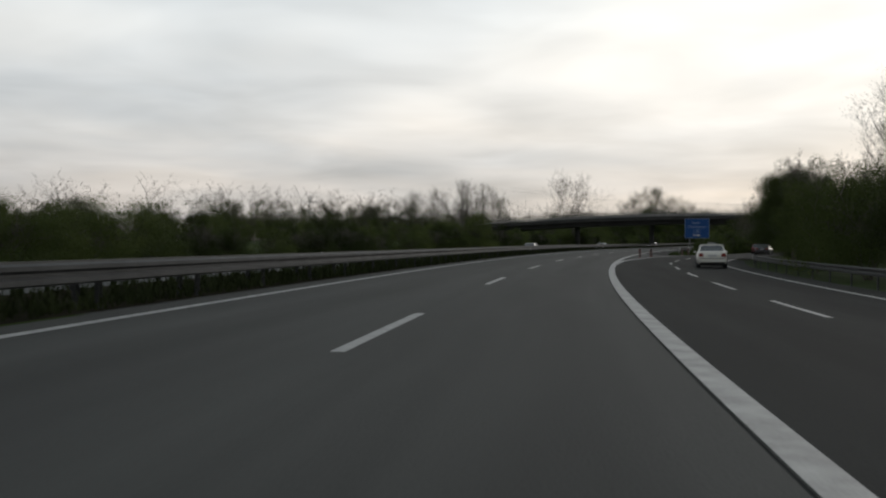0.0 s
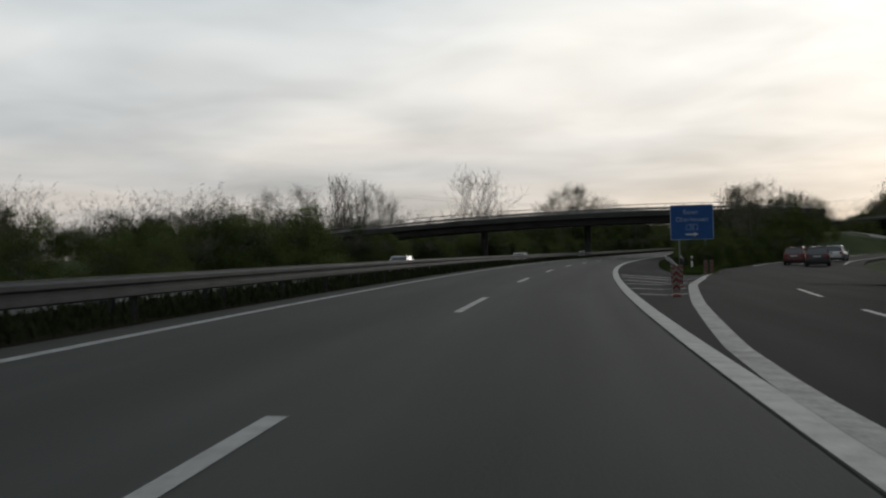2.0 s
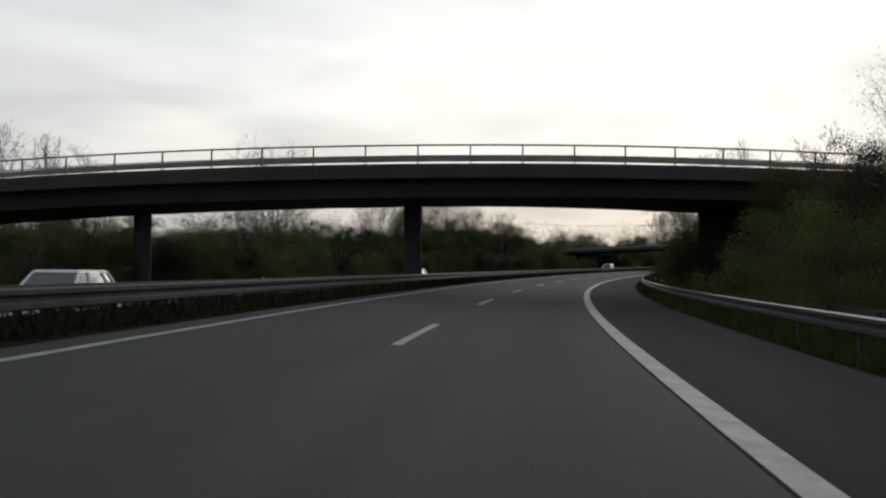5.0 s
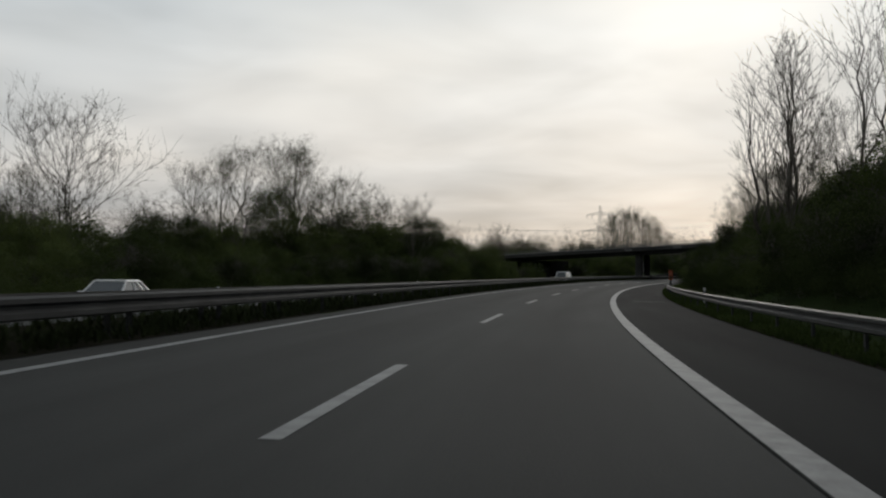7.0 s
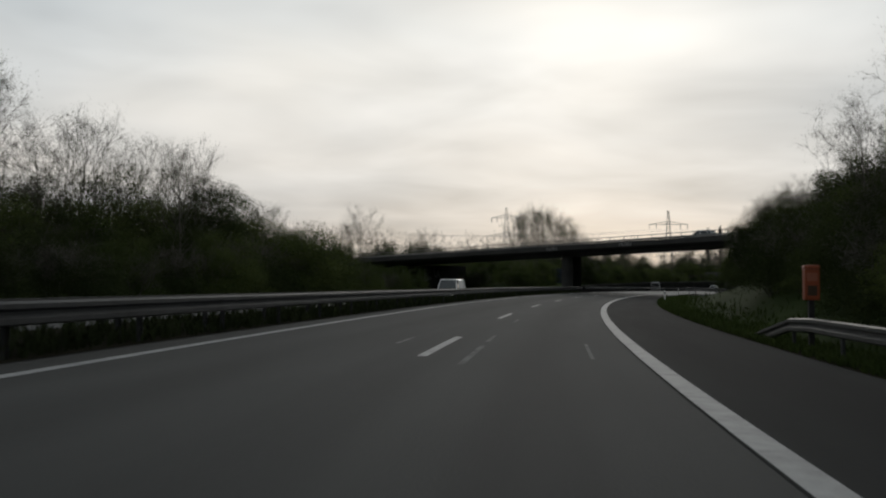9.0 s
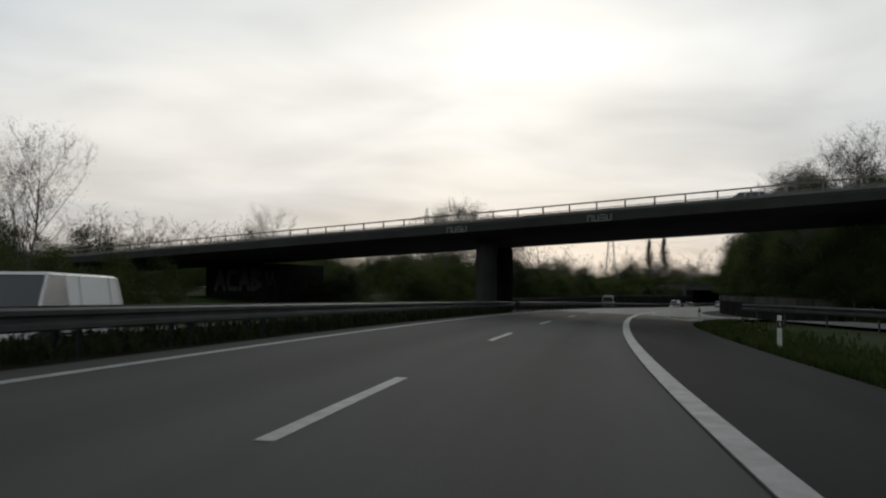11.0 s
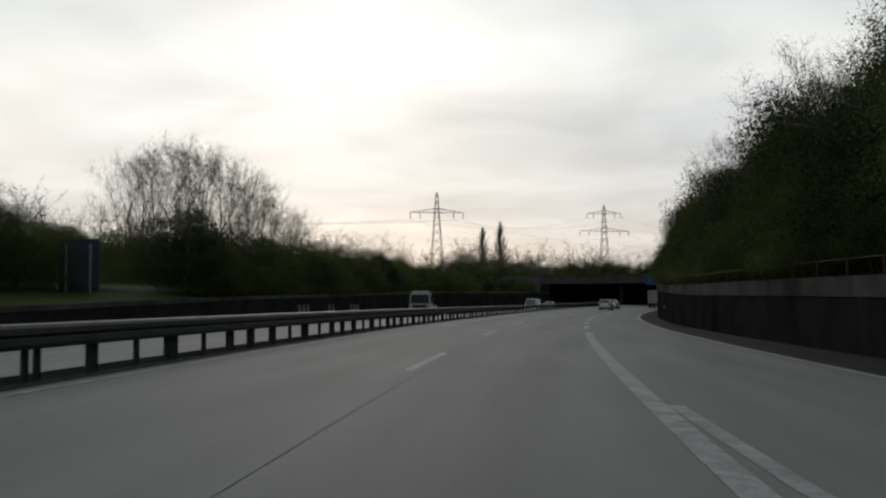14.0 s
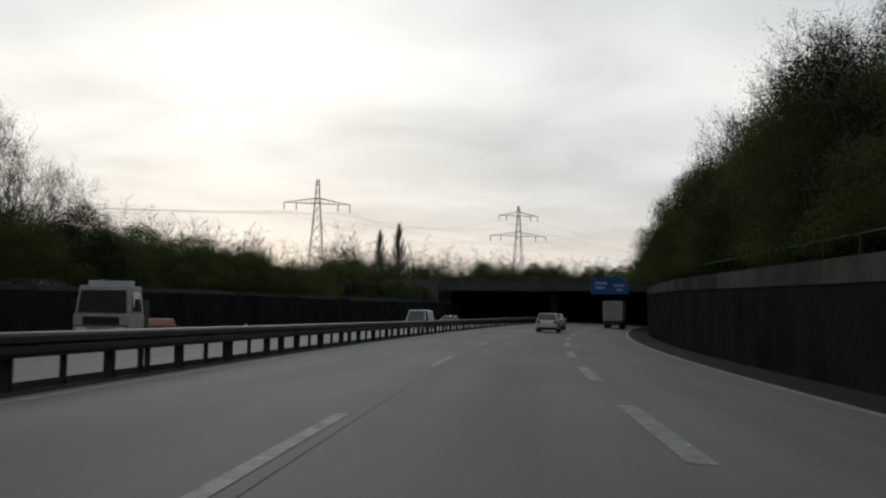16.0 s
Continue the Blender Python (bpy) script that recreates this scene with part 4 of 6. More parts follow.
# ---- retaining walls and underpass ----
def retaining_wall(s0, s1, off, top, outward, label, coping_h=0.62):
    ob = tagged(empty("retaining_wall", Matrix.Identity(4), label, "retaining wall"), kind="structure")
    n = int((s1 - s0) / 5)
    for i in range(n):
        a, b = s0 + (s1 - s0) * i / n, s0 + (s1 - s0) * (i + 1) / n
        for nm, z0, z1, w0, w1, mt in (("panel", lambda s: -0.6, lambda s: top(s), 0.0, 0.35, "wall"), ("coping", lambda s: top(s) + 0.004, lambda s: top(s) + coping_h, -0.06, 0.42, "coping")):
            vs = []
            for s in (a + 0.012, b - 0.012):
                for w, zz in ((w0, z0(s)), (w1, z0(s)), (w1, z1(s)), (w0, z1(s))):
                    vs.append(road(s, off(s) + outward * w, zz))
            mesh_object(nm, vs, [(0, 1, 2, 3), (7, 6, 5, 4), (0, 4, 5, 1), (1, 5, 6, 2), (2, 6, 7, 3), (3, 7, 4, 0)], M[mt], ob)
    return ob


wall_right = retaining_wall(408, 640, wall_off, wall_top, 1, "dark stained concrete retaining wall with pale coping")
wall_left = retaining_wall(455, 640, lambda s: -19.7, left_top, -1, "dark retaining wall beside the opposite carriageway", 0.25)
for s, marks in ((511.5, ("blot",) * 3), (520, ("blot",) * 2), (527, ("blot",) * 3)):
    graffiti(wall_left, Matrix.Translation(road(s, -19.688, 0.75)) @ Matrix.Rotation(heading(s) + radians(90), 4, "Z"), marks, 1.15, (0.85, 0.8), 0.26)
# thin rail on top of the right wall
fence = empty("wall_fence", Matrix.Identity(4), "thin rusty guard fence above the retaining wall", "fence")
sweep("top_rail", [(0.0, 0.62 + 0.54), (0.05, 0.62 + 0.54), (0.05, 0.62 + 0.57), (0.0, 0.62 + 0.57)], 420, 640, lambda s: wall_off(s) + 0.25, M["rust"], fence, 1, wall_top, 5)
bm = bmesh.new()
box(bm, -0.025, 0.025, -0.025, 0.025, 0.55, 1.18)
fpm = bpy.data.meshes.new("fence_post")
bm.to_mesh(fpm)
bm.free()
fpm.materials.append(M["rust"])
for i in range(74):
    s = 420 + i * 3.0
    share("post", fpm, fence, Matrix.Translation(road(s, wall_off(s) + 0.28, wall_top(s))))
bm = bmesh.new()
box(bm, -0.05, 0.05, -0.02, 0.02, -0.14, 0.14, 0.01)
plate = empty("wall_plate", Matrix.Translation(road(517, wall_off(517) - 0.03, 1.2)) @ Matrix.Rotation(heading(517) + radians(90), 4, "Z"), "small white marker plate on the retaining wall", "marker")
part("plate", bm, M["plastic"], plate)


def block(name, s0, s1, o0, o1, z0, z1, mat, parent=None, n=6, label=""):
    vs, fs = [], []
    for i in range(n + 1):
        s = s0 + (s1 - s0) * i / n
        base = road_z(s)
        for o, z in ((o0, z0), (o1, z0), (o1, z1), (o0, z1)):
            q = road(s, o)
            vs.append(Vector((q.x, q.y, base + z)))
    for i in range(n):
        for j in range(4):
            fs.append((i * 4 + j, i * 4 + (j + 1) % 4, i * 4 + 4 + (j + 1) % 4, i * 4 + 4 + j))
    fs += [(3, 2, 1, 0), (n * 4, n * 4 + 1, n * 4 + 2, n * 4 + 3)]
    return mesh_object(name, vs, fs, mat, parent, label)


under = tagged(empty("underpass", Matrix.Identity(4), "wide dark concrete underpass with two openings and a middle pier", "underpass"), kind="structure")
block("roof_slab", 640, 760, -21.5, 11.5, 4.55, 5.7, M["pillar"], under, 20)
# inner walls: same concrete, darkened in colour as if shaded
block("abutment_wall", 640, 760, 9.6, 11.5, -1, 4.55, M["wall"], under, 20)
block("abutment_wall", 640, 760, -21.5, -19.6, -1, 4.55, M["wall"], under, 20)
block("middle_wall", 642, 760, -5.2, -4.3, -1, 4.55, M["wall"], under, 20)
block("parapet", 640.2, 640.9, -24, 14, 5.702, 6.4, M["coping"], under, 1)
# wall across both carriageways, added to keep the openings dark
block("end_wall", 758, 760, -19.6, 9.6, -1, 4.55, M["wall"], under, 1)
block("wing_wall", 640, 641, -30, -21.5, -1, 6.2, M["coping"], under, 1)
block("wing_wall", 640, 641, 11.5, 24, -1, 6.6, M["wall"], under, 1)


# ---- signs, posts and roadside things ----
def text_mesh(body, size, mat, parent, m, name="lettering"):
    cu = bpy.data.curves.new("lettering", "FONT")
    cu.body, cu.size, cu.align_x, cu.align_y, cu.extrude = body, size, "CENTER", "CENTER", 0.003
    ob = bpy.data.objects.new("lettering_source", cu)
    scene.collection.objects.link(ob)
    me = bpy.data.meshes.new_from_object(ob.evaluated_get(bpy.context.evaluated_depsgraph_get()))
    bpy.data.objects.remove(ob)
    me.materials.clear()
    me.materials.append(mat)
    o = new(name, me)
    o.parent = parent
    o.matrix_basis = m
    return o


def rounded_plate(bm, w, h, r, y0, y1):
    pts = []
    for cx, cz, a0 in ((w / 2 - r, h / 2 - r, 0), (-w / 2 + r, h / 2 - r, 90), (-w / 2 + r, -h / 2 + r, 180), (w / 2 - r, -h / 2 + r, 270)):
        for k in range(5):
            a = radians(a0 + k * 22.5)
            pts.append((cx + r * math.cos(a), cz + r * math.sin(a)))
    fr_ = [bm.verts.new((x, y0, z)) for x, z in pts]
    bk = [bm.verts.new((x, y1, z)) for x, z in pts]
    bm.faces.new(fr_)
    bm.faces.new(bk[::-1])
    n = len(pts)
    for i in range(n):
        bm.faces.new((fr_[i], bk[i], bk[(i + 1) % n], fr_[(i + 1) % n]))


def exit_sign(p, turn, w, h, low):
    ob = empty("direction_sign", Matrix.Translation(p) @ Matrix.Rotation(turn, 4, "Z"), "blue motorway exit sign with white lettering and arrow", "road sign")
    mid = low + h / 2
    up = Matrix.Translation((0, 0, mid))
    bm = bmesh.new()
    rounded_plate(bm, w, h, 0.1, -0.02, 0.03)
    part("panel", bm, M["sign_text"], ob, "pale sign border").matrix_basis = up
    bm = bmesh.new()
    rounded_plate(bm, w - 0.1, h - 0.1, 0.08, -0.024, -0.0205)
    part("face", bm, M["blue"], ob, "blue sign face").matrix_basis = up
    face = Matrix.Rotation(radians(90), 4, "X")
    text_mesh("Essen", 0.50, M["sign_text"], ob, Matrix.Translation((-0.1, -0.03, mid + h * 0.29)) @ face)
    text_mesh("Oberhausen", 0.50, M["sign_text"], ob, Matrix.Translation((0, -0.03, mid + h * 0.08)) @ face)
    text_mesh("52", 0.36, M["sign_text"], ob, Matrix.Translation((0, -0.03, mid - h * 0.145)) @ face, "number")
    bm = bmesh.new()
    for x0, x1, z0, z1 in ((-0.42, 0.42, 0.19, 0.225), (-0.42, 0.42, -0.225, -0.19), (-0.455, -0.42, -0.19, 0.19), (0.42, 0.455, -0.19, 0.19)):
        box(bm, x0, x1, -0.03, -0.0245, z0, z1)
    part("number_frame", bm, M["sign_text"], ob).matrix_basis = Matrix.Translation((0, 0, mid - h * 0.145))
    bm = bmesh.new()
    vs = [bm.verts.new((x, -0.03, z)) for x, z in ((-0.5, -0.06), (0.15, -0.06), (0.15, -0.17), (0.5, 0), (0.15, 0.17), (0.15, 0.06), (-0.5, 0.06))]
    bm.faces.new(vs)
    part("arrow", bm, M["white"], ob).matrix_basis = Matrix.Translation((0, 0, mid - h * 0.345))
    for x in (-w * 0.3, w * 0.3):
        bm = bmesh.new()
        tube(bm, (x, 0.1, -1.5), (x, 0.1, low + h - 0.1), 0.07, 0.07, 10)
        part("post", bm, M["zinc"], ob)
    return ob


sign_p = Vector((20.75, 131.0, road_z(133) - 0.3))
exit_sign(sign_p, radians(-4), 3.3, 2.72, 2.05)


def delineator(s, off, turn=0.0):
    bm = bmesh.new()
    box(bm, -0.06, 0.06, -0.05, 0.05, -0.2, 1.0, 0.012, (0.92, 0.8))
    ob = empty("delineator_post", Matrix.Translation(road(s, off, rise(s, off) if abs(off) > 7 else 0)) @ Matrix.Rotation(heading(s) + turn, 4, "Z"), "white plastic roadside delineator post with black band", "delineator", "delineator posts")
    part("shaft", bm, M["plastic"], ob)
    bm = bmesh.new()
    box(bm, -0.066, 0.066, -0.056, 0.056, 0.66, 0.86, 0.004)
    part("band", bm, M["black"], ob, "black band")
    bm = bmesh.new()
    box(bm, -0.02, 0.02, -0.062, -0.057, 0.70, 0.82)
    part("reflector", bm, M["white"], ob)
    return ob


for s, o in ((122.1, 8.7), (137, 9.9), (212, 8.3), (262, 8.3), (363.3, 7.6), (401.3, 8.0)):
    delineator(s, o)
for s in range(-40, 640, 50):
    delineator(s + 6, -19.0 if s > 440 else -19.8, math.pi)


def beacon(s, off, slant=False):
    """Striped delineator panel on a foot at the exit nose."""
    ob = empty("chevron_beacon", Matrix.Translation(road(s, off)) @ Matrix.Rotation(heading(s), 4, "Z") @ Matrix.Diagonal((0.72, 0.8, 0.80 if not slant else 0.74, 1)), "red and white striped traffic beacon on a dark foot", "traffic beacon", "beacons at the exit nose")
    bm = bmesh.new()
    box(bm, -0.16, 0.16, -0.2, 0.2, 0.0, 0.08, 0.02, (0.85, 0.85))
    part("foot", bm, M["red"], ob, "dull red rubber foot")
    bm = bmesh.new()
    rounded_plate(bm, 0.27, 0.88, 0.04, -0.03, 0.03)
    part("panel", bm, M["dirty_white"], ob).matrix_basis = Matrix.Translation((0, 0, 0.56))
    for k in range(4):
        z = 0.22 + k * 0.22
        bm = bmesh.new()
        if slant:
            shape = ((-0.128, z + 0.11), (0.128, z - 0.05), (0.128, z + 0.06), (-0.128, min(z + 0.22, 0.98)))
        else:
            shape = ((-0.128, z - 0.02), (0.0, z + 0.09), (0.128, z - 0.02), (0.128, z + 0.09), (0.0, z + 0.20 if k < 3 else 0.98), (-0.128, z + 0.09))
        vs = [bm.verts.new((x, -0.034, zz)) for x, zz in shape]
        bm.faces.new(vs)
        part("stripe", bm, M["red"], ob, "red stripe")
    return ob


beacon(80.3, 4.88)
for s, o in ((87.4, 5.62), (89.9, 5.60), (106.4, 8.35), (109.5, 8.95)):
    beacon(s, o, True)


def phone_box(p, turn):
    ob = empty("emergency_phone", Matrix.Translation(p) @ Matrix.Rotation(turn, 4, "Z"), "orange emergency telephone pillar at the roadside", "emergency phone")
    bm = bmesh.new()
    box(bm, -0.06, 0.06, -0.06, 0.06, -0.5, 0.70, 0.01)
    part("post", bm, M["black"], ob, "dark post")
    bm = bmesh.new()
    box(bm, -0.16, 0.16, -0.12, 0.12, 0.702, 1.38, 0.03)
    housing = part("housing", bm, M["orange"], ob)
    bm = bmesh.new()
    box(bm, -0.175, 0.175, -0.135, 0.135, 1.382, 1.47, 0.03, (0.9, 0.9))
    part("cap", bm, M["orange"], ob, "orange lid")
    bm = bmesh.new()
    box(bm, -0.10, 0.10, -0.128, -0.121, 0.80, 1.02, 0.002)
    part("speaker_panel", bm, M["rust"], housing, "dull brown speaker grille")
    bm = bmesh.new()
    box(bm, -0.11, 0.11, -0.128, -0.121, 1.12, 1.30, 0.002)
    part("flap", bm, M["faded_orange"], housing, "paler flap")


phone_box(Vector((63.9, 284.7, road(294, 8.9, rise(294, 8.9)).z + 0.45)), heading(294))


def far_sign(p, turn, w, h, low, mat, label, legs=2):
    ob = empty("motorway_sign", Matrix.Translation(p) @ Matrix.Rotation(turn, 4, "Z"), label, "road sign")
    bm = bmesh.new()
    rounded_plate(bm, w, h, 0.12, -0.03, 0.03)
    part("panel", bm, mat, ob).matrix_basis = Matrix.Translation((0, 0, low + h / 2))
    for i in range(legs):
        x = -w * 0.3 + w * 0.6 * i
        bm = bmesh.new()
        tube(bm, (x, 0.12, -1), (x, 0.12, low + h * 0.9), 0.08, 0.08, 10)
        part("post", bm, M["zinc"], ob)
    return ob


far_sign(road(490, -26.7, 1.76), heading(490) + math.pi, 2.6, 3.2, 0.6, M["sign_back"], "back of a large dark blue sign on posts")
gantry = far_sign(road(637, 3.6, -0.2), heading(637), 5.2, 2.2, 4.4, M["blue"], "blue overhead direction sign in front of the underpass", 0)
for x, z, w, h in ((-1.2, 5.9, 1.6, 0.28), (-1.3, 5.3, 1.3, 0.28), (1.3, 5.6, 1.5, 0.28), (1.3, 5.0, 0.9, 0.3)):
    bm = bmesh.new()
    box(bm, x - w / 2, x + w / 2, -0.036, -0.031, z - h / 2, z + h / 2)
    part("lettering_bar", bm, M["sign_text"], gantry)


# ---- power line ----
def pylon(p, turn, h, arms, label):
    ob = empty("power_pylon", Matrix.Translation(p) @ Matrix.Rotation(turn, 4, "Z"), label, "pylon", "pylons of the power line")
    bm = bmesh.new()

    def half_width(z):
        return 3.2 * (1 - z / h) ** 1.15 + 0.35

    levels = [0, 0.13, 0.25, 0.36, 0.46, 0.55, 0.63, 0.70, 0.76, 0.82, 0.88, 0.94, 1.0]
    for a, b in zip(levels, levels[1:]):
        za, zb = a * h, b * h
        wa, wb = half_width(za), half_width(zb)
        ca = [(-wa, -wa), (wa, -wa), (wa, wa), (-wa, wa)]
        cb = [(-wb, -wb), (wb, -wb), (wb, wb), (-wb, wb)]
        for i in range(4):
            j = (i + 1) % 4
            tube(bm, (*ca[i], za), (*cb[i], zb), 0.11, 0.10, 4, False)
            tube(bm, (*ca[i], za), (*cb[j], zb), 0.05, 0.05, 3, False)
            tube(bm, (*ca[j], za), (*cb[i], zb), 0.05, 0.05, 3, False)
    part("lattice_tower", bm, M["steel"], ob)
    for z, half in arms:
        bm = bmesh.new()
        for sg in (-1, 1):
            tip = (sg * half, 0, z)
            for dy in (-0.6, 0.6):
                tube(bm, (0, dy, z + 1.6), tip, 0.085, 0.07, 4, False)
                tube(bm, (0, dy, z), tip, 0.085, 0.07, 4, False)
            for k in range(1, 6):
                x = sg * half * k / 6
                tube(bm, (x, 0, z), (x, 0, z + 1.6 * (1 - k / 6)), 0.07, 0.07, 3, False)
        part("cross_arm", bm, M["steel"], ob)
        for sg in (-1, 1):
            for fx in (0.98, 0.62):
                bm = bmesh.new()
                tube(bm, (sg * half * fx, 0, z - 0.1), (sg * half * fx, 0, z - 2.0), 0.13, 0.13, 5)
                part("insulator", bm, M["wire"], ob)
    return ob


PYL = [
    (Vector((292, 710.5, 3.0)), radians(-20), 41.5, ((34.5, 9.5),), "grey lattice power pylon with one wide cross-arm"),
    (Vector((409, 765, 3.0)), radians(-24), 48.0, ((44.0, 8.0), (36.0, 11.5)), "grey lattice power pylon with two cross-arms"),
    (Vector((193.6, 673, 2.0)), radians(-20), 38.0, ((33.5, 6.5), (25.5, 8.5)), "grey lattice power pylon behind the trees"),
    (Vector((-187.4, 724, 0.0)), radians(0), 39.0, ((33.5, 7.5), (27.0, 9.0)), "distant lattice power pylon above the wood"),
]
for p, t, h, arms, lab in PYL:
    pylon(p, t, h, arms, lab)


def cable(a, b, sag, r=0.022):
    cu = bpy.data.curves.new("cable", "CURVE")
    cu.dimensions, cu.bevel_depth, cu.bevel_resolution = "3D", r, 0
    sp = cu.splines.new("POLY")
    n = 24
    sp.points.add(n)
    for i in range(n + 1):
        f = i / n
        q = a.lerp(b, f) - Vector((0, 0, sag * 4 * f * (1 - f)))
        sp.points[i].co = (*q, 1)
    cu.materials.append(M["wire"])
    return tagged(new("power_cable", cu), "thin sagging overhead power cable", "cable", "cables of the power line")


for i, (xa, za, xb, zb) in enumerate(((-9.3, 34, -11, 36), (9.3, 34, 11, 36), (-5.8, 34, -8, 44), (5.8, 34, 8, 44))):
    a = PYL[0][0] + Matrix.Rotation(PYL[0][1], 3, "Z") @ Vector((xa, 0, za - 2))
    b = PYL[1][0] + Matrix.Rotation(PYL[1][1], 3, "Z") @ Vector((xb, 0, zb - 2))
    cable(a, b, 4.0)
    cable(a, a + Vector((-330, -60, 4)), 9.0)
    cable(b, b + Vector((260, 60, 3)), 8.0)


# ---- trees and shrubs ----
def grow(rng, h, stems, spread, depth, lean=0.12, kink=0.22, split=3, narrow=0.5):
    """Branch segments (a, b, ra, rb) and twig tips of a tree h metres high."""
    segs, tips = [], []

    def shoot(p, d, length, r, level):
        n = 3 if level < 2 else 2
        for i in range(n):
            q = p + d * (length / n)
            r2 = r * (1 - 0.62 * (i + 1) / n) if level else r * (1 - 0.5 * (i + 1) / n)
            segs.append((p, q, r * (1 - 0.55 * i / n), r2, level))
            if level < depth and (level > 0 or i > 0):
                for _ in range(split if level < 2 else 2):
                    a = rng.uniform(0, 2 * math.pi)
                    side = d.orthogonal().normalized()
                    side.rotate(Matrix.Rotation(a, 3, d))
                    nd = (d * narrow * rng.uniform(0.8, 1.4) + side * rng.uniform(0.5, 1.0) + Vector((0, 0, 0.25))).normalized()
                    shoot(q, nd, length * rng.uniform(0.38, 0.62), max(r2 * 0.62, 0.008), level + 1)
            d = (d + Vector((rng.uniform(-kink, kink), rng.uniform(-kink, kink), rng.uniform(-0.05, 0.18)))).normalized()
            p = q
        tips.append(p)

    for _ in range(stems):
        a = rng.uniform(0, 2 * math.pi)
        d = Vector((math.cos(a) * lean * rng.uniform(0.3, 1.6), math.sin(a) * lean * rng.uniform(0.3, 1.6), 1)).normalized()
        shoot(Vector((math.cos(a), math.sin(a), 0)) * spread * rng.random(), d, h * rng.uniform(0.62, 0.8), h * 0.011 * rng.uniform(0.7, 1.2), 0)
    return segs, tips


def grow_tree(rng, h, crown, base=0.18, steep=1.0, limbs=26, twigs=6, stems=1, wild=0.6, fine=3):
    """One tree with a leading trunk; limb length follows an oval crown of the given radius."""
    segs, tips = [], []
    for st in range(stems):
        a0 = rng.uniform(0, 6.28)
        foot = Vector((math.cos(a0), math.sin(a0), 0)) * (0.5 if stems > 1 else 0.0) * rng.random()
        lean = Vector((math.cos(a0), math.sin(a0), 0)) * (0.10 if stems > 1 else 0.03)
        hh = h * (1.0 if st == 0 else rng.uniform(0.72, 0.95))
        n = 9
        trunk = [foot + lean * hh * i / n + Vector((rng.gauss(0, 0.012), rng.gauss(0, 0.012), 0)) * hh * (i > 0) + Vector((0, 0, hh * i / n)) for i in range(n + 1)]
        r0 = hh * 0.0125
        for i in range(n):
            segs.append((trunk[i], trunk[i + 1], r0 * (1 - 0.93 * i / n), r0 * (1 - 0.93 * (i + 1) / n), 0))
        for k in range(limbs // stems):
            f = base + (0.95 - base) * ((k + rng.random()) / (limbs // stems)) ** 1.25
            j = min(int(f * n), n - 1)
            p = trunk[j].lerp(trunk[j + 1], f * n - j)
            u = (f - base) / (1 - base)
            length = crown * (math.sin(math.pi * min(1, 0.22 + 0.80 * u)) * 0.8 + 0.32) * rng.uniform(0.75, 1.15) * (1 + 0.25 * steep)
            a = rng.uniform(0, 6.28)
            el = math.radians(rng.uniform(28, 50)) * steep + 0.35 * u
            d = Vector((math.cos(a) * math.cos(el), math.sin(a) * math.cos(el), math.sin(el)))
            r = r0 * (1 - 0.9 * f) * 0.32 + 0.008
            q = p
            for i in range(4):
                e = q + d * length / 4
                segs.append((q, e, r * (1 - 0.22 * i), r * (1 - 0.22 * (i + 1)), 1))
                if i:
                    for _ in range(max(1, twigs // 3)):
                        side = Vector((rng.gauss(0, 1), rng.gauss(0, 1), rng.gauss(0.35, 0.6))).normalized()
                        d2 = (d * 0.8 + side * 0.8).normalized()
                        l2 = length * rng.uniform(0.22, 0.42)
                        m1 = e + d2 * l2 * 0.5
                        d3 = (d2 + Vector((rng.gauss(0, 0.25), rng.gauss(0, 0.25), 0.25))).normalized()
                        m2 = m1 + d3 * l2 * 0.5
                        segs += [(e, m1, r * 0.42, r * 0.3, 2), (m1, m2, r * 0.3, 0.005, 2)]
                        tips += [m1, m2]
                        for _ in range(fine):
                            d4 = (d3 + Vector((rng.gauss(0, wild), rng.gauss(0, wild), rng.gauss(0.15, wild * 0.7)))).normalized()
                            m3 = m1.lerp(m2, 0.5) + d4 * l2 * rng.uniform(0.4, 0.8)
                            segs.append((m1.lerp(m2, 0.5), m3, r * 0.25, 0.005, 3))
                            tips.append(m3)
                d = (d + Vector((rng.gauss(0, 0.12), rng.gauss(0, 0.12), 0.12))).normalized()
                q = e
            tips.append(q)
        tips.append(trunk[-1])
    return segs, tips


def wood_mesh(name, segs, levels=(0, 9), thin=0.010):
    vs, fs = [], []
    for a, b, ra, rb, lv in segs:
        if not levels[0] <= lv <= levels[1]:
            continue
        n = 6 if lv == 0 else (4 if lv == 1 else 3)
        d = (b - a)
        if d.length < 1e-5:
            continue
        q = d.to_track_quat("Z", "Y")
        k = len(vs)
        for p, r in ((a, max(ra, thin)), (b, max(rb, thin * 0.7))):
            for i in range(n):
                t = 2 * math.pi * i / n
                vs.append(p + q @ Vector((r * math.cos(t), r * math.sin(t), 0)))
        fs += [(k + i, k + (i + 1) % n, k + n + (i + 1) % n, k + n + i) for i in range(n)]
    me = bpy.data.meshes.new(name)
    me.from_pydata([tuple(v) for v in vs], [], fs)
    me.materials.append(M["bark"])
    return me


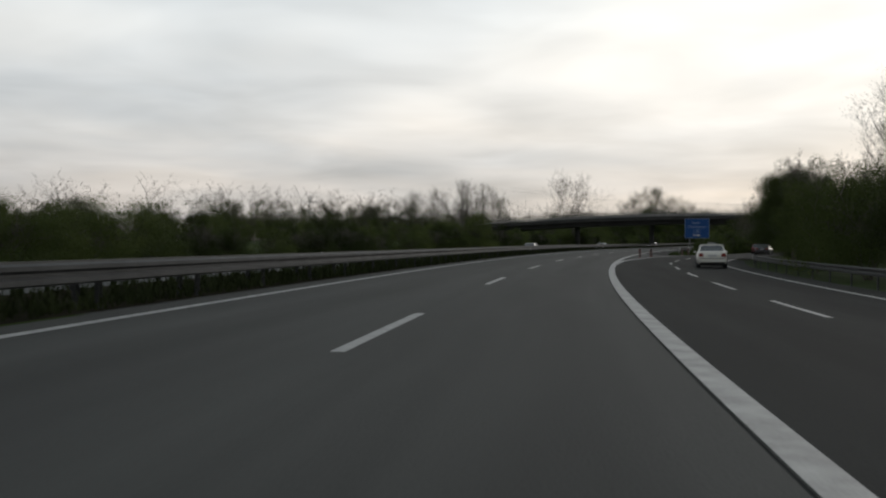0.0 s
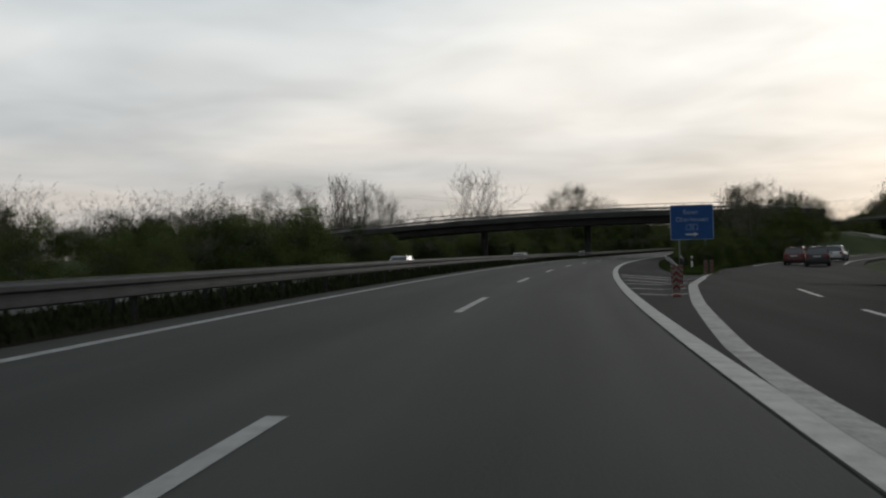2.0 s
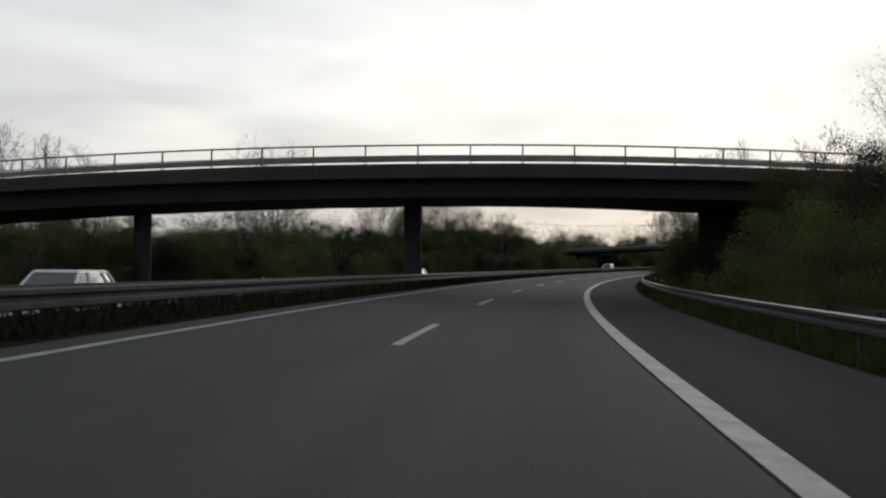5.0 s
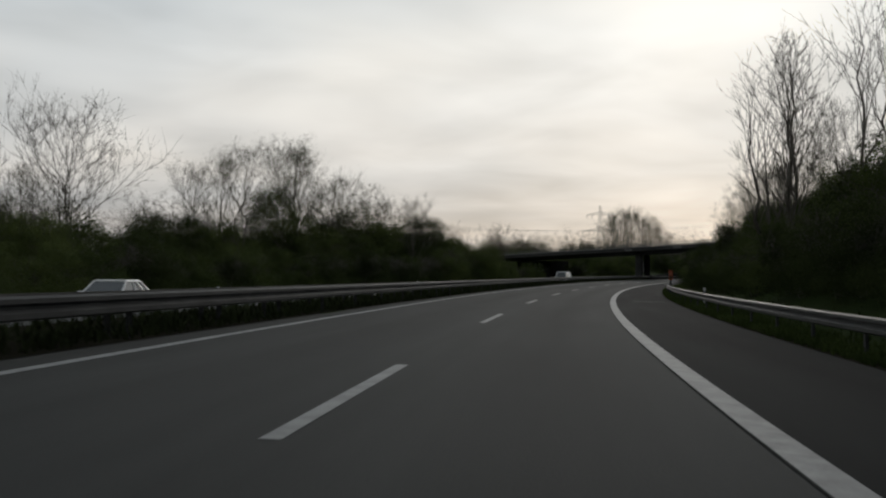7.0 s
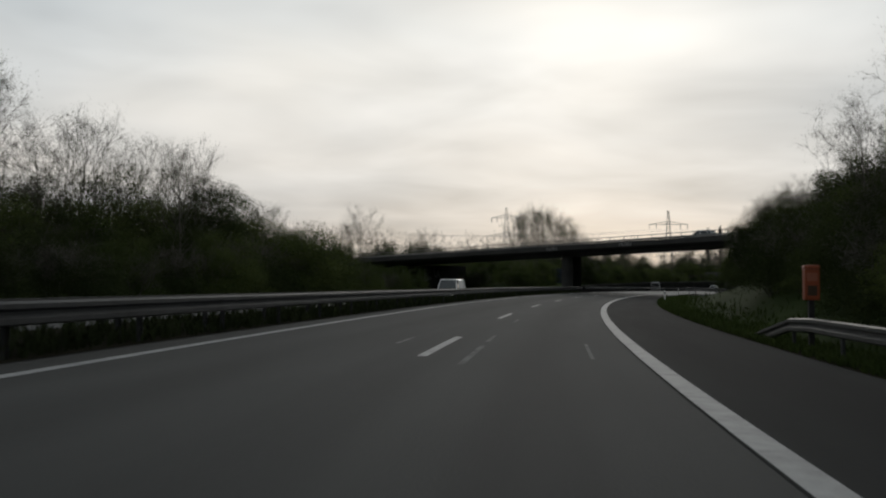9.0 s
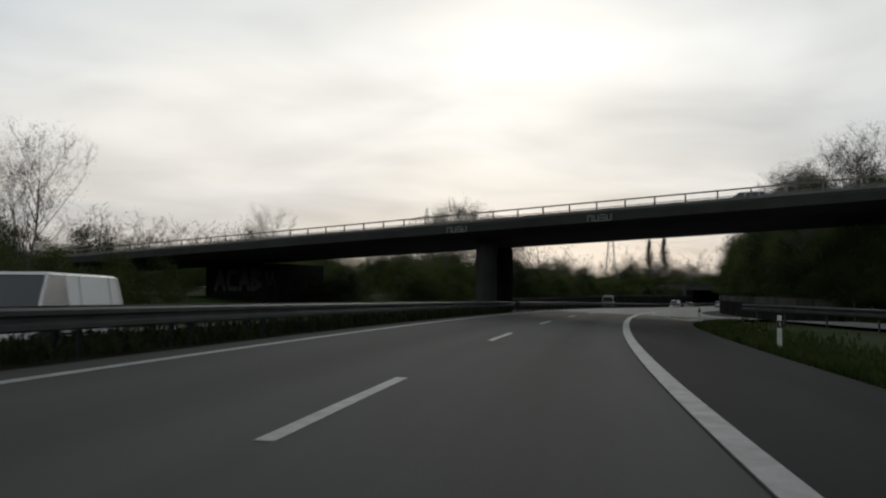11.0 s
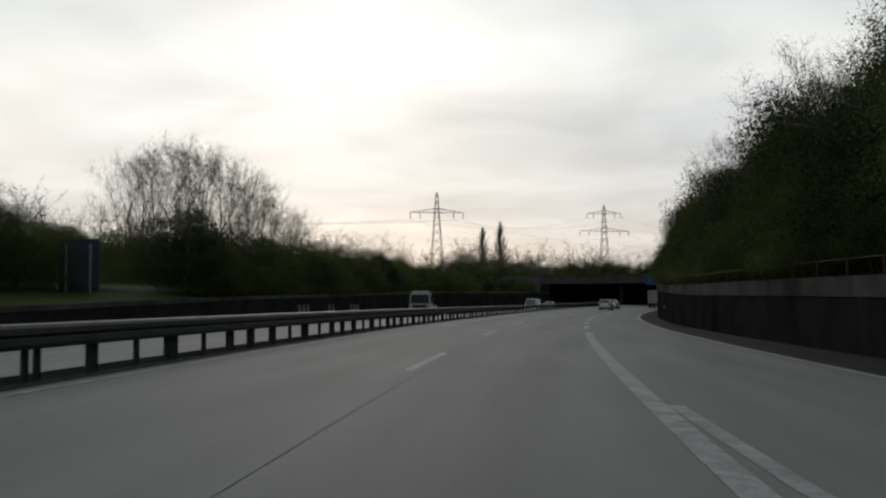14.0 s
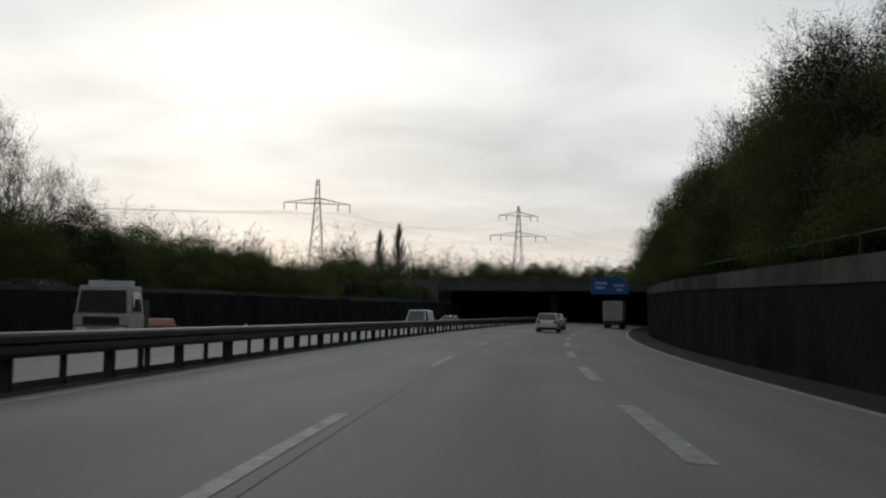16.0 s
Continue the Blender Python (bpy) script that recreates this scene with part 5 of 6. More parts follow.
def leaf_mesh(name, rng, centres, per, sigma, size, mat, floor=0.15, heart=None):
    """Small bent leaf blades scattered round the centres."""
    vs, fs = [], []
    for c in centres:
        for _ in range(per):
            gx, gy, gz = (max(-1.5, min(1.5, rng.gauss(0, 1))) * sigma for _ in range(3))
            if heart:
                # leaves crowd towards the outside of a round clump
                away = Vector((gx, gy, gz + 0.1 * sigma)).normalized()
                gx, gy, gz = away * sigma * 1.6 * (0.35 + 0.65 * rng.random() ** 0.5) * (1.25 if rng.random() < 0.12 else 1.0)
            p = Vector((c.x + gx, c.y + gy, max(floor, c.z + gz * 0.8)))
            u = Vector((rng.gauss(0, 1), rng.gauss(0, 1), rng.gauss(0, 0.7))).normalized()
            if heart:
                # blades lie along the surface of their clump and of the whole crown
                u = (Vector((c.x / heart[0], c.y / heart[0], (c.z - heart[1]) / heart[1])) * 0.4 + away * 0.9 + u * 0.5 + Vector((0, 0, 0.1))).normalized()
            v = u.orthogonal().normalized()
            v.rotate(Matrix.Rotation(rng.uniform(0, 6.28), 3, u))
            w = u.cross(v)
            s = size * rng.uniform(0.6, 1.3)
            k = len(vs)
            vs += [p - v * s * 0.5, p + w * s * 0.28 + u * s * 0.08, p + v * s * 0.5, p - w * s * 0.28 + u * s * 0.08]
            fs += [(k, k + 1, k + 2, k + 3)]
    me = bpy.data.meshes.new(name)
    me.from_pydata([tuple(v) for v in vs], [], fs)
    me.materials.append(mat)
    return me


def lumps(rng, w, h, n, low=0.1):
    """Clump centres filling an uneven mound."""
    out = []
    bumps = [(rng.uniform(-w, w) * 0.55, rng.uniform(-w, w) * 0.55, rng.uniform(0.45, 1.0)) for _ in range(7)]
    while len(out) < n:
        x, y, z = rng.uniform(-w, w), rng.uniform(-w, w), rng.uniform(low, 1.0) * h
        top = max(k * (1 - ((x - a) ** 2 + (y - b) ** 2) / (w * 0.62) ** 2) for a, b, k in bumps)
        if z / h < top and (z / h > top - 0.45 or rng.random() < 0.35):
            out.append(Vector((x, y, z)))
    return out


def plant(name, label, category, segs, leaves, thin=0.010):
    ob = empty(name, Matrix.Translation((0, 0, -500)), label, category, "trees and shrubs along the motorway")
    o = new("trunk", wood_mesh("trunk", segs, (0, 1), thin))
    o.parent = ob
    o = new("twig_crown", wood_mesh("twig_crown", segs, (2, 9), thin))
    o.parent = ob
    if leaves:
        o = new("leaf_crown", leaves)
        o.parent = ob
    return ob


PROTO = {}
trng = random.Random(11)
for i in range(3):
    segs, tips = grow(trng, 2.9, 7, 0.2, 2, lean=0.4, kink=0.3)
    cs = lumps(trng, 2.9, 5.0, 125)
    PROTO["shrub%d" % i] = plant(("hawthorn_shrub", "hazel_shrub", "elder_shrub")[i], ("dense shrub with fresh dull green leaves on the verge", "broad hazel shrub with dull green spring leaves", "rounded elder shrub with olive green leaves")[i], "shrub", segs,
                                 leaf_mesh("shrub_leaves", trng, cs, 215, 0.40, 0.078, M["leaf"], heart=(2.9, 2.0)))
for i in range(2):
    segs, tips = grow(trng, 2.8, 7, 0.2, 3, lean=0.4, kink=0.3)
    cs = lumps(trng, 2.7, 4.6, 115)
    PROTO["dark%d" % i] = plant("evergreen_shrub", "dark green dense shrub on the embankment", "shrub", segs,
                                leaf_mesh("shrub_leaves", trng, cs, 215, 0.39, 0.078, M["leaf_dark"], heart=(2.7, 1.9)))
for i in range(3):
    segs, tips = grow_tree(trng, 11.0, 2.7, 0.16, 1.5, 30, 6, 1 + (i == 1), 0.33, 2)
    PROTO["bare%d" % i] = plant("bare_tree", "tall leafless tree with many upright grey-brown branches", "tree", segs, None, 0.009)
for i in range(3):
    segs, tips = grow_tree(trng, 9.5, 2.9, 0.16, 1.15, 34, 6, 1 + i % 2)
    cs = [t for t in tips if t.z > 2.0]
    trng.shuffle(cs)
    PROTO["bud%d" % i] = plant("budding_tree", "tree with sparse grey-green spring buds on thin branches", "tree", segs,
                               leaf_mesh("tree_leaves", trng, cs[:2000], 10, 0.30, 0.062, M["leaf_grey"]), 0.008)
for i in range(3):
    segs, tips = grow_tree(trng, 8.0, 2.0, 0.2, 1.0, 22, 6)
    cs = [Vector((v.x, v.y, v.z + 2.2)) for v in lumps(trng, 3.3, 7.0, 125, 0.0)]
    PROTO["leafy%d" % i] = plant("broadleaf_tree", "broad tree with a dense dull green crown", "tree", segs,
                                 leaf_mesh("tree_leaves", trng, cs, 270, 0.50, 0.092, M["leaf" if i else "leaf_dark"], heart=(3.3, 5.0)))
segs, tips = [(Vector((0, 0, z)), Vector((0, 0, z + 2.0)), 0.20 - z * 0.007, 0.186 - z * 0.007, 0) for z in range(0, 24, 2)], []
for i in range(420):
    z = trng.uniform(1.5, 21.5)
    a, r = trng.uniform(0, 6.28), 3.9 * min(1, z / 6) * (1 - max(0, z - 6) / 16.3) * trng.uniform(0.5, 1.1)
    p0, p2 = Vector((0, 0, z)), Vector((math.cos(a) * r, math.sin(a) * r, min(z + trng.uniform(1.8, 4.0), 25)))
    p1 = p0.lerp(p2, 0.45) + Vector((math.cos(a), math.sin(a), 0)) * r * 0.25
    segs += [(p0, p1, 0.07, 0.05, 2), (p1, p2, 0.05, 0.03, 2)]
    tips.append(p2)
PROTO["poplar"] = plant("lombardy_poplar", "slender upright poplar with bare brownish branches", "tree", segs,
                        leaf_mesh("tree_leaves", trng, tips, 4, 0.4, 0.2, M["leaf_grey"]), 0.025)

for i in range(3):
    segs, tips = grow_tree(trng, 9.0, 3.0, 0.2, 1.0, 14, 3)
    cs = [Vector((v.x, v.y, v.z + 0.6)) for v in lumps(trng, 3.5, 8.4, 110, 0.0)]
    PROTO["far%d" % i] = plant(("woodland_tree", "copse_tree", "thicket_tree")[i], ("distant woodland tree with a dull green spring crown", "distant tree with a pale grey-green budding crown", "distant tree with a dark green crown")[i], "tree", segs,
                               leaf_mesh("tree_leaves", trng, cs, 120, 0.58, 0.145, M[("leaf", "leaf_grey", "leaf_dark")[i]], heart=(3.5, 4.2)))
segs, tips = grow_tree(trng, 10.0, 4.3, 0.22, 0.95, 46, 9)
PROTO["round0"] = plant("round_bare_tree", "round bare tree standing alone behind the bridge", "tree", segs, None, 0.009)
KINDS = {"far": 3, "round": 1, "shrub": 3, "dark": 2, "bare": 3, "bud": 3, "leafy": 3}
NATURAL = {"far": 9.0, "round": 10.0, "shrub": 5.0, "dark": 4.6, "bare": 11.0, "bud": 9.5, "leafy": 9.0, "poplar": 24.0}
prng = random.Random(23)


def put(kind, s, off, h, wide=1.0):
    key = kind if kind == "poplar" else kind + str(prng.randrange(KINDS[kind]))
    src = PROTO[key]
    k = (h + (1.15 if off < -19.5 else 0.0)) / NATURAL[kind]
    p = road(s, off, rise(s, off) - 0.08)
    m = Matrix.Translation(p) @ Matrix.Rotation(prng.uniform(0, 6.28), 4, "Z")
    ob = copy_thing(src, m)
    ob.scale = (k * wide, k * wide, k)
    return ob


hedge_h = lerp([(-60, 4.5), (39, 3.5), (57, 2.4), (82, 3.0), (105, 2.5), (121, 4.6), (132, 5.8), (142, 4.2), (170, 3.4), (240, 3.0), (280, 3.4), (320, 4.0), (338, 5.6), (350, 7.0), (358, 6.0), (366, 4.8), (380, 4.0), (430, 5.6), (446, 7.4), (500, 8.4), (540, 7.8), (570, 5.6), (600, 3.8), (640, 3.0), (700, 3.0)])
mid_h = lerp([(-60, 5.5), (60, 4.4), (90, 3.0), (124, 4.4), (156, 6.2), (180, 5.4), (205, 6.0), (240, 5.6), (273, 6.8), (303, 7.6), (318, 8.6), (340, 9.0), (360, 12.5), (380, 12.0), (390, 10.5), (407, 6.6), (440, 7.8), (478, 9.0), (520, 9.4), (569, 9.4), (610, 7.4), (650, 8.8), (675, 9.8), (740, 12.0), (900, 14)])
s = -60.0
while s < 640:
    if not 385 < s < 446:
        o = -22.3 - prng.uniform(0, 2.4) - (1.0 if s > 440 else 0) - (6.5 if 462 < s < 496 else 0)
        if 446 <= s < 585:
            put("shrub", s + 1.5, o + 1.2, 3.4 * prng.uniform(0.85, 1.1), 1.3)
        put(("leafy" if 446 <= s < 585 else "shrub") if prng.random() < 0.72 else "dark", s, o, max(1.8, hedge_h(s) * prng.uniform(0.75, 1.0) - rise(s, o)), prng.uniform(1.1, 1.4))
    s += prng.uniform(3.6, 5.0)
s = -40.0
while s < 760:
    if not 408 < s < 432:
        for o0 in (-40, -47):
            o = o0 - prng.uniform(0, 5)
            put(prng.choice(("shrub", "leafy", "leafy", "shrub") if o0 == -40 else ("far",)), s + prng.uniform(-2, 2), o, max(2.4, mid_h(s) * prng.uniform(0.72, 1.0) * (1 if o0 == -40 else 1.06) - rise(s, o)), prng.uniform(1.1, 1.5))
    s += prng.uniform(5.0, 7.0)
for s, o, h in ((420.9, -24.9, 2.2), (423.2, -24.3, 3.2), (425.8, -23.9, 3.0)):
    put("dark", s, o, h, 1.2)
# bare and budding groups behind the hedge
for s, o, h, kind in ((248, -70, 15.5, "bare"), (253, -72, 16.5, "bare"), (258, -73, 16.8, "bare"), (263, -71, 16.5, "bare"), (268, -74, 16.0, "bare"), (274, -72, 15.0, "bud"), (230, -74, 12, "bud"), (238, -72, 13, "bud"), (222, -73, 11, "bare"),
                      (262, -42, 9.0, "bare"), (268, -43, 9.6, "bare"), (275, -42, 9.4, "bare"), (282, -44, 8.2, "bud"), (312, -45, 11.5, "bud"), (318, -45, 13.0, "bud"), (326, -46, 15, "bud"), (331, -43, 14.5, "leafy"), (336, -44, 16.5, "bud"), (344, -47, 17, "bud"), (352, -46, 16.5, "bud"), (359, -47.6, 18.2, "bud"),
                      (366, -47, 17.0, "bud"), (374, -46, 15.0, "bud"), (350, -30, 10, "leafy"), (346, -30, 10, "bud"),
                      (614, -52, 9.0, "leafy"), (640, -54, 9.5, "leafy")):
    put(kind, s, o, h * (0.80 if s > 350 else 1.0) - rise(s, o))
for i in range(18):
    put("far", 585 + i * 9 + prng.uniform(-3, 3), -57 + prng.uniform(-3, 3), 8.0 * prng.uniform(0.85, 1.05), 1.5)
# distant woods seen over the hedge and behind the bridges
far_h = lerp([(-60, 7), (110, 7), (160, 9.5), (230, 11), (420, 11), (520, 11), (640, 12), (760, 16), (900, 19)])
s = -40.0
while s < 960:
    for o0, k in ((-66, 0.85), (-100, 1.1), (-150, 1.4)):
        if prng.random() < 0.9:
            o = o0 + prng.uniform(-8, 8)
            put("far", s + prng.uniform(-5, 5), o, k * far_h(s) * prng.uniform(0.75, 1.0), prng.uniform(1.2, 1.6))
    s += 10.5
for i in range(26):
    put("far", 765 + prng.uniform(0, 110), -75 + i * 4.2 + prng.uniform(-2, 2), prng.uniform(10.5, 13.5), 1.5)
for i in range(20):
    put("far", 655 + i * 6 + prng.uniform(-2, 2), -40 - prng.uniform(0, 8), prng.uniform(8.0, 10.0), 1.5)
# round bare tree and neighbours beyond the first bridge
T1 = put("round", 335, -62, 19)
T1.matrix_basis = Matrix.Translation((5.6, 340, 0.5)) @ Matrix.Diagonal((1.9, 1.9, 1.95, 1))
for x, y, h in ((60, 372, 8.6), (72, 380, 9.0), (92, 425, 9.5), (40, 350, 8.6), (-20, 330, 13), (-32, 338, 13.5), (-44, 345, 13), (-52, 338, 12.5)):
    o_ = put("bud", 340, -60, h)
    o_.matrix_basis = Matrix.Translation((x, y, 0.8)) @ Matrix.Diagonal((*([h / 9.5 * 1.1] * 3), 1))
# tall group behind the left retaining wall
for i in range(13):
    f = i / 12
    kind_ = "bare" if i % 3 == 1 else "bud"
    o_ = put(kind_, 500, -120, 20)
    hk = (18.5 + 3.5 * math.sin(math.pi * min(1, f * 1.25)) - 5.0 * max(0, f - 0.8) / 0.2 * 0.6 + 0.6 * (i % 2)) / NATURAL[kind_]
    o_.matrix_basis = Matrix.Translation((154 + 38 * f, 551 + 32 * f ** 0.8 + (i % 3) * 1.5, 4.3)) @ Matrix.Rotation(i * 1.3, 4, "Z") @ Matrix.Diagonal((hk * 0.85, hk * 0.85, hk, 1))
for x, y, z, h in ((197, 580, 4.4, 11.0), (189, 570, 4.4, 10.0), (176, 560, 4.4, 11.0), (166, 552, 4.4, 11.5), (203, 590, 4.4, 9.5)):
    o_ = put("leafy", 500, -120, 9)
    o_.matrix_basis = Matrix.Translation((x, y, z)) @ Matrix.Diagonal((h / 9, h / 9, h / 9, 1))
for x, y, k in ((402, 859, 1.68), (378, 804, 1.58)):
    o_ = put("poplar", 500, -120, 24)
    o_.matrix_basis = Matrix.Translation((x, y, 6.0)) @ Matrix.Diagonal((k * 1.3, k * 1.3, k, 1))

# right: clump beside the exit ramp
for s, o, h, kind in ((70, 16.6, 7.6, "leafy"), (76, 17.4, 8.0, "leafy"), (83, 18.2, 9.4, "leafy"), (90, 18.8, 10.4, "leafy"), (98, 19.8, 10.6, "leafy"), (105, 20.6, 10.2, "leafy"), (52, 15.6, 6.6, "leafy"), (57, 17.5, 7.6, "leafy"), (62, 15.8, 7.4, "leafy"), (66, 18, 7.0, "leafy"), (47, 17, 6.8, "leafy"), (41, 16, 6.4, "shrub"), (35, 17, 6.4, "leafy"), (48, 20, 9.5, "bud"), (60, 22, 9.0, "bud"),
                      (72, 20, 5.8, "shrub"), (78, 22, 5.5, "shrub"), (28, 17, 6.5, "shrub")):
    put(kind, s, o, h)
for i in range(26):
    s = 84 + i * 5.0
    o = exit_left(s) + 14.5 + prng.uniform(0, 2)
    put(prng.choice(("shrub", "dark", "leafy")), s, min(o, 64), prng.uniform(5.0, 6.5), 1.2)
    put(prng.choice(("leafy", "leafy", "bud")), s + 2, min(o + 4.5, 70), prng.uniform(7.5, 9.0), 1.2)
# exit nose and the hedge between ramp and carriageway
for i in range(46):
    s = 128 + i * 1.55
    lo, hi = 10.3, min(exit_left(s) - 2.2, 22)
    if hi > lo and not 192 < s < 214:
        o = prng.uniform(lo, hi)
        put(prng.choice(("shrub", "dark", "shrub")), s, o, min(2.3 + (s - 124) * 0.05, 4.6) * prng.uniform(0.8, 1.1), 1.15)
for s, o, h, kind in ((172, 16, 7.6, "bud"), (180, 15, 8.0, "bud"), (186, 18, 8.6, "bud"), (189, 13, 7.6, "leafy"), (164, 15, 5.8, "bud"), (190, 17, 7.6, "leafy"), (190, 21, 8.0, "leafy"), (184, 20, 7.4, "leafy"), (178, 18, 6.8, "leafy"), (191, 25, 7.8, "leafy"), (183, 13, 6.6, "leafy")):
    put(kind, s, o, h)
# embankment beyond the first bridge
s = 213.0
while s < 352:
    hh = 4.6 if s < 285 else 4.3
    for o, k in ((10.6, 0.80), (13.5, 1.0), (17.0, 1.15), (22.0, 1.3)):
        if s > 318 and o < 13:
            continue
        put(prng.choice(("shrub", "dark", "dark")), s + prng.uniform(-1.2, 1.2), o + prng.uniform(-0.6, 0.6) + max(0, (s - 325) * 0.05), hh * k * prng.uniform(0.8, 1.1), 1.1)
    s += 4.0
for s, o, h, kind in ((256, 11.5, 11.0, "bare"), (260, 12.2, 12.0, "bare"), (264, 11.8, 11.0, "bare"), (249, 13.2, 11.0, "bare"), (240, 13, 10.5, "bare"), (234, 14, 10.5, "bare"), (228, 15, 10, "bare"), (264, 15, 9.0, "bud"), (272, 14, 7.0, "bud"), (282, 15, 7.6, "bud"),
                      (290, 15, 8.0, "bud"), (298, 14, 7.8, "bud"), (306, 15, 8.4, "bud"), (313, 14, 7.2, "bud"), (325, 17, 7.0, "leafy"), (331, 16, 6.5, "leafy")):
    put(kind, s, o, h - rise(s, o) * 0.6)
# trees behind the slip road and above the right wall
s = 345.0
while s < 420:
    put(prng.choice(("leafy", "dark", "leafy")), s, max(entry_right(s) + prng.uniform(3, 5), wall_off(s) + 2.5 if s > 398 else 0), 6.0 + max(0, s - 385) * 0.06, 1.2)
    put("leafy", s + 2, entry_right(s) + prng.uniform(7, 10), 6.5 if s < 385 else 6.0, 1.2)
    s += 4.6
s = 414.0
while s < 636:
    w = wall_off(s)
    put(prng.choice(("shrub", "dark", "shrub")), s, w + 2.0 + prng.uniform(0, 0.8), prng.uniform(3.6, 4.8) + 0.8 * (s > 540) + 0.8 * (s > 580), 1.15)
    put(prng.choice(("leafy", "shrub", "dark")), s + 1.5, w + 4.4 + prng.uniform(0, 1.5), prng.uniform(6.8, 8.4) + 1.6 * (428 < s < 478) + 0.4 * (s > 478) - 1.2 * (s < 424) + 1.6 * (s > 570), 1.1)
    put(prng.choice(("leafy", "leafy", "bud")), s + 2.5, w + 8.4 + prng.uniform(0, 2.5), prng.uniform(9.0, 10.8) + 1.8 * (428 < s < 478) + 0.5 * (s > 478) - 1.5 * (s < 424) + 1.6 * (s > 570), 1.15)
    s += 4.2
for s in (441, 446, 456, 464, 488, 520, 547, 572):
    put("bud", s, wall_off(s) + 6.0, prng.uniform(9.6, 10.8))
# wood above the underpass
for i in range(34):
    s = 650 + prng.uniform(0, 70)
    o_ = put(prng.choice(("leafy", "shrub", "leafy")), s, prng.uniform(-19, 9), prng.uniform(3.0, 4.6), 1.4)
    o_.location.z = road_z(s) + 5.65
for src in PROTO.values():
    for o in (*src.children_recursive, src):
        bpy.data.objects.remove(o)



# ---- vehicles ----
def car(p, turn, paint, kind, label, lights="tail"):
    """kind: sedan, estate or hatch. Built along +y, its nose forward."""
    L, Wd, Hh = {"sedan": (4.55, 1.76, 1.43), "estate": (4.6, 1.78, 1.48), "hatch": (4.0, 1.70, 1.47), "van": (4.9, 1.9, 1.95)}[kind]
    ob = empty("car", Matrix.Translation(p) @ Matrix.Rotation(turn, 4, "Z"), label, "car", "cars on the motorway")
    # stations along the body: y, half width, sill z, shoulder z
    rear = 0.07 if kind == "sedan" else 0.0
    prof = [(-0.5, 0.80, 0.42, 0.66 + rear), (-0.485, 0.92, 0.30, 0.92 + rear), (-0.44, 0.97, 0.24, 0.96 + rear), (-0.25, 1.0, 0.20, 0.95 + rear * 0.5), (0.0, 1.0, 0.19, 0.92), (0.2, 1.0, 0.20, 0.90), (0.32, 0.98, 0.22, 0.84), (0.43, 0.94, 0.24, 0.74), (0.48, 0.86, 0.28, 0.66), (0.5, 0.74, 0.36, 0.56)]
    bm = bmesh.new()
    rings = []
    for fy, fw, z0, z1 in prof:
        w = Wd / 2 * fw
        y = fy * L
        pts = [(-w * 0.9, z0), (-w, z0 + 0.1), (-w, (z0 + z1) / 2), (-w * 0.97, z1 - 0.05), (-w * 0.88, z1), (w * 0.88, z1), (w * 0.97, z1 - 0.05), (w, (z0 + z1) / 2), (w, z0 + 0.1), (w * 0.9, z0)]
        rings.append([bm.verts.new((x, y, z)) for x, z in pts])
    for a, b in zip(rings, rings[1:]):
        for i in range(10):
            bm.faces.new((a[i], a[(i + 1) % 10], b[(i + 1) % 10], b[i]))
    bm.faces.new(rings[0][::-1])
    bm.faces.new(rings[-1])
    bmesh.ops.recalc_face_normals(bm, faces=bm.faces)
    body = part("body", bm, paint, ob)
    for q in body.data.polygons:
        q.use_smooth = True
    # cabin: lower and upper outline
    back = {"sedan": (-0.36, -0.20), "estate": (-0.475, -0.40), "hatch": (-0.475, -0.36), "van": (-0.49, -0.46)}[kind]
    front = {"van": (0.36, 0.22)}.get(kind, (0.20, 0.04))
    wl_, wu = Wd / 2 * 0.90, Wd / 2 * 0.70
    low, high = 0.90, Hh

    yb0, yb1, yf0, yf1 = back[0] * L, back[1] * L, front[0] * L, front[1] * L
    zl, zh = low - 0.03, high - 0.06
    ys0, ys1 = yb0, yb1
    if kind == "van":
        # closed sheet-metal sides behind the doors
        ys0, ys1 = 0.06 * L, 0.05 * L
        for sg in (-1, 1):
            bm = bmesh.new()
            vs = [bm.verts.new(v) for v in ((sg * wl_, yb0, zl), (sg * wl_, ys0, zl), (sg * wu, ys1, zh), (sg * wu, yb1, zh), (sg * (wl_ - 0.02), yb0, zl), (sg * (wl_ - 0.02), ys0, zl), (sg * (wu - 0.02), ys1, zh), (sg * (wu - 0.02), yb1, zh))]
            for q in ((0, 1, 2, 3), (7, 6, 5, 4), (0, 4, 5, 1), (1, 5, 6, 2), (2, 6, 7, 3), (3, 7, 4, 0)):
                bm.faces.new([vs[i] for i in q])
            bmesh.ops.recalc_face_normals(bm, faces=bm.faces)
            part("side_panel", bm, paint, ob)
    for nm, quad in (("rear_window", ((-wl_, yb0, zl), (wl_, yb0, zl), (wu, yb1, zh), (-wu, yb1, zh))), ("windscreen", ((wl_, yf0, zl), (-wl_, yf0, zl), (-wu, yf1, zh), (wu, yf1, zh))),
                     ("side_window", ((wl_, ys0, zl), (wl_, yf0, zl), (wu, yf1, zh), (wu, ys1, zh))), ("side_window", ((-wl_, yf0, zl), (-wl_, ys0, zl), (-wu, ys1, zh), (-wu, yf1, zh)))):
        bm = bmesh.new()
        f_ = bm.faces.new([bm.verts.new(v) for v in quad])
        n_ = f_.normal_update() or f_.normal.copy()
        q_ = bmesh.ops.extrude_face_region(bm, geom=[f_])
        bmesh.ops.translate(bm, verts=[v for v in q_["geom"] if isinstance(v, bmesh.types.BMVert)], vec=-n_ * 0.015)
        part(nm, bm, M["glass"], ob, "dark car window")
    # roof and pillars
    bm = bmesh.new()
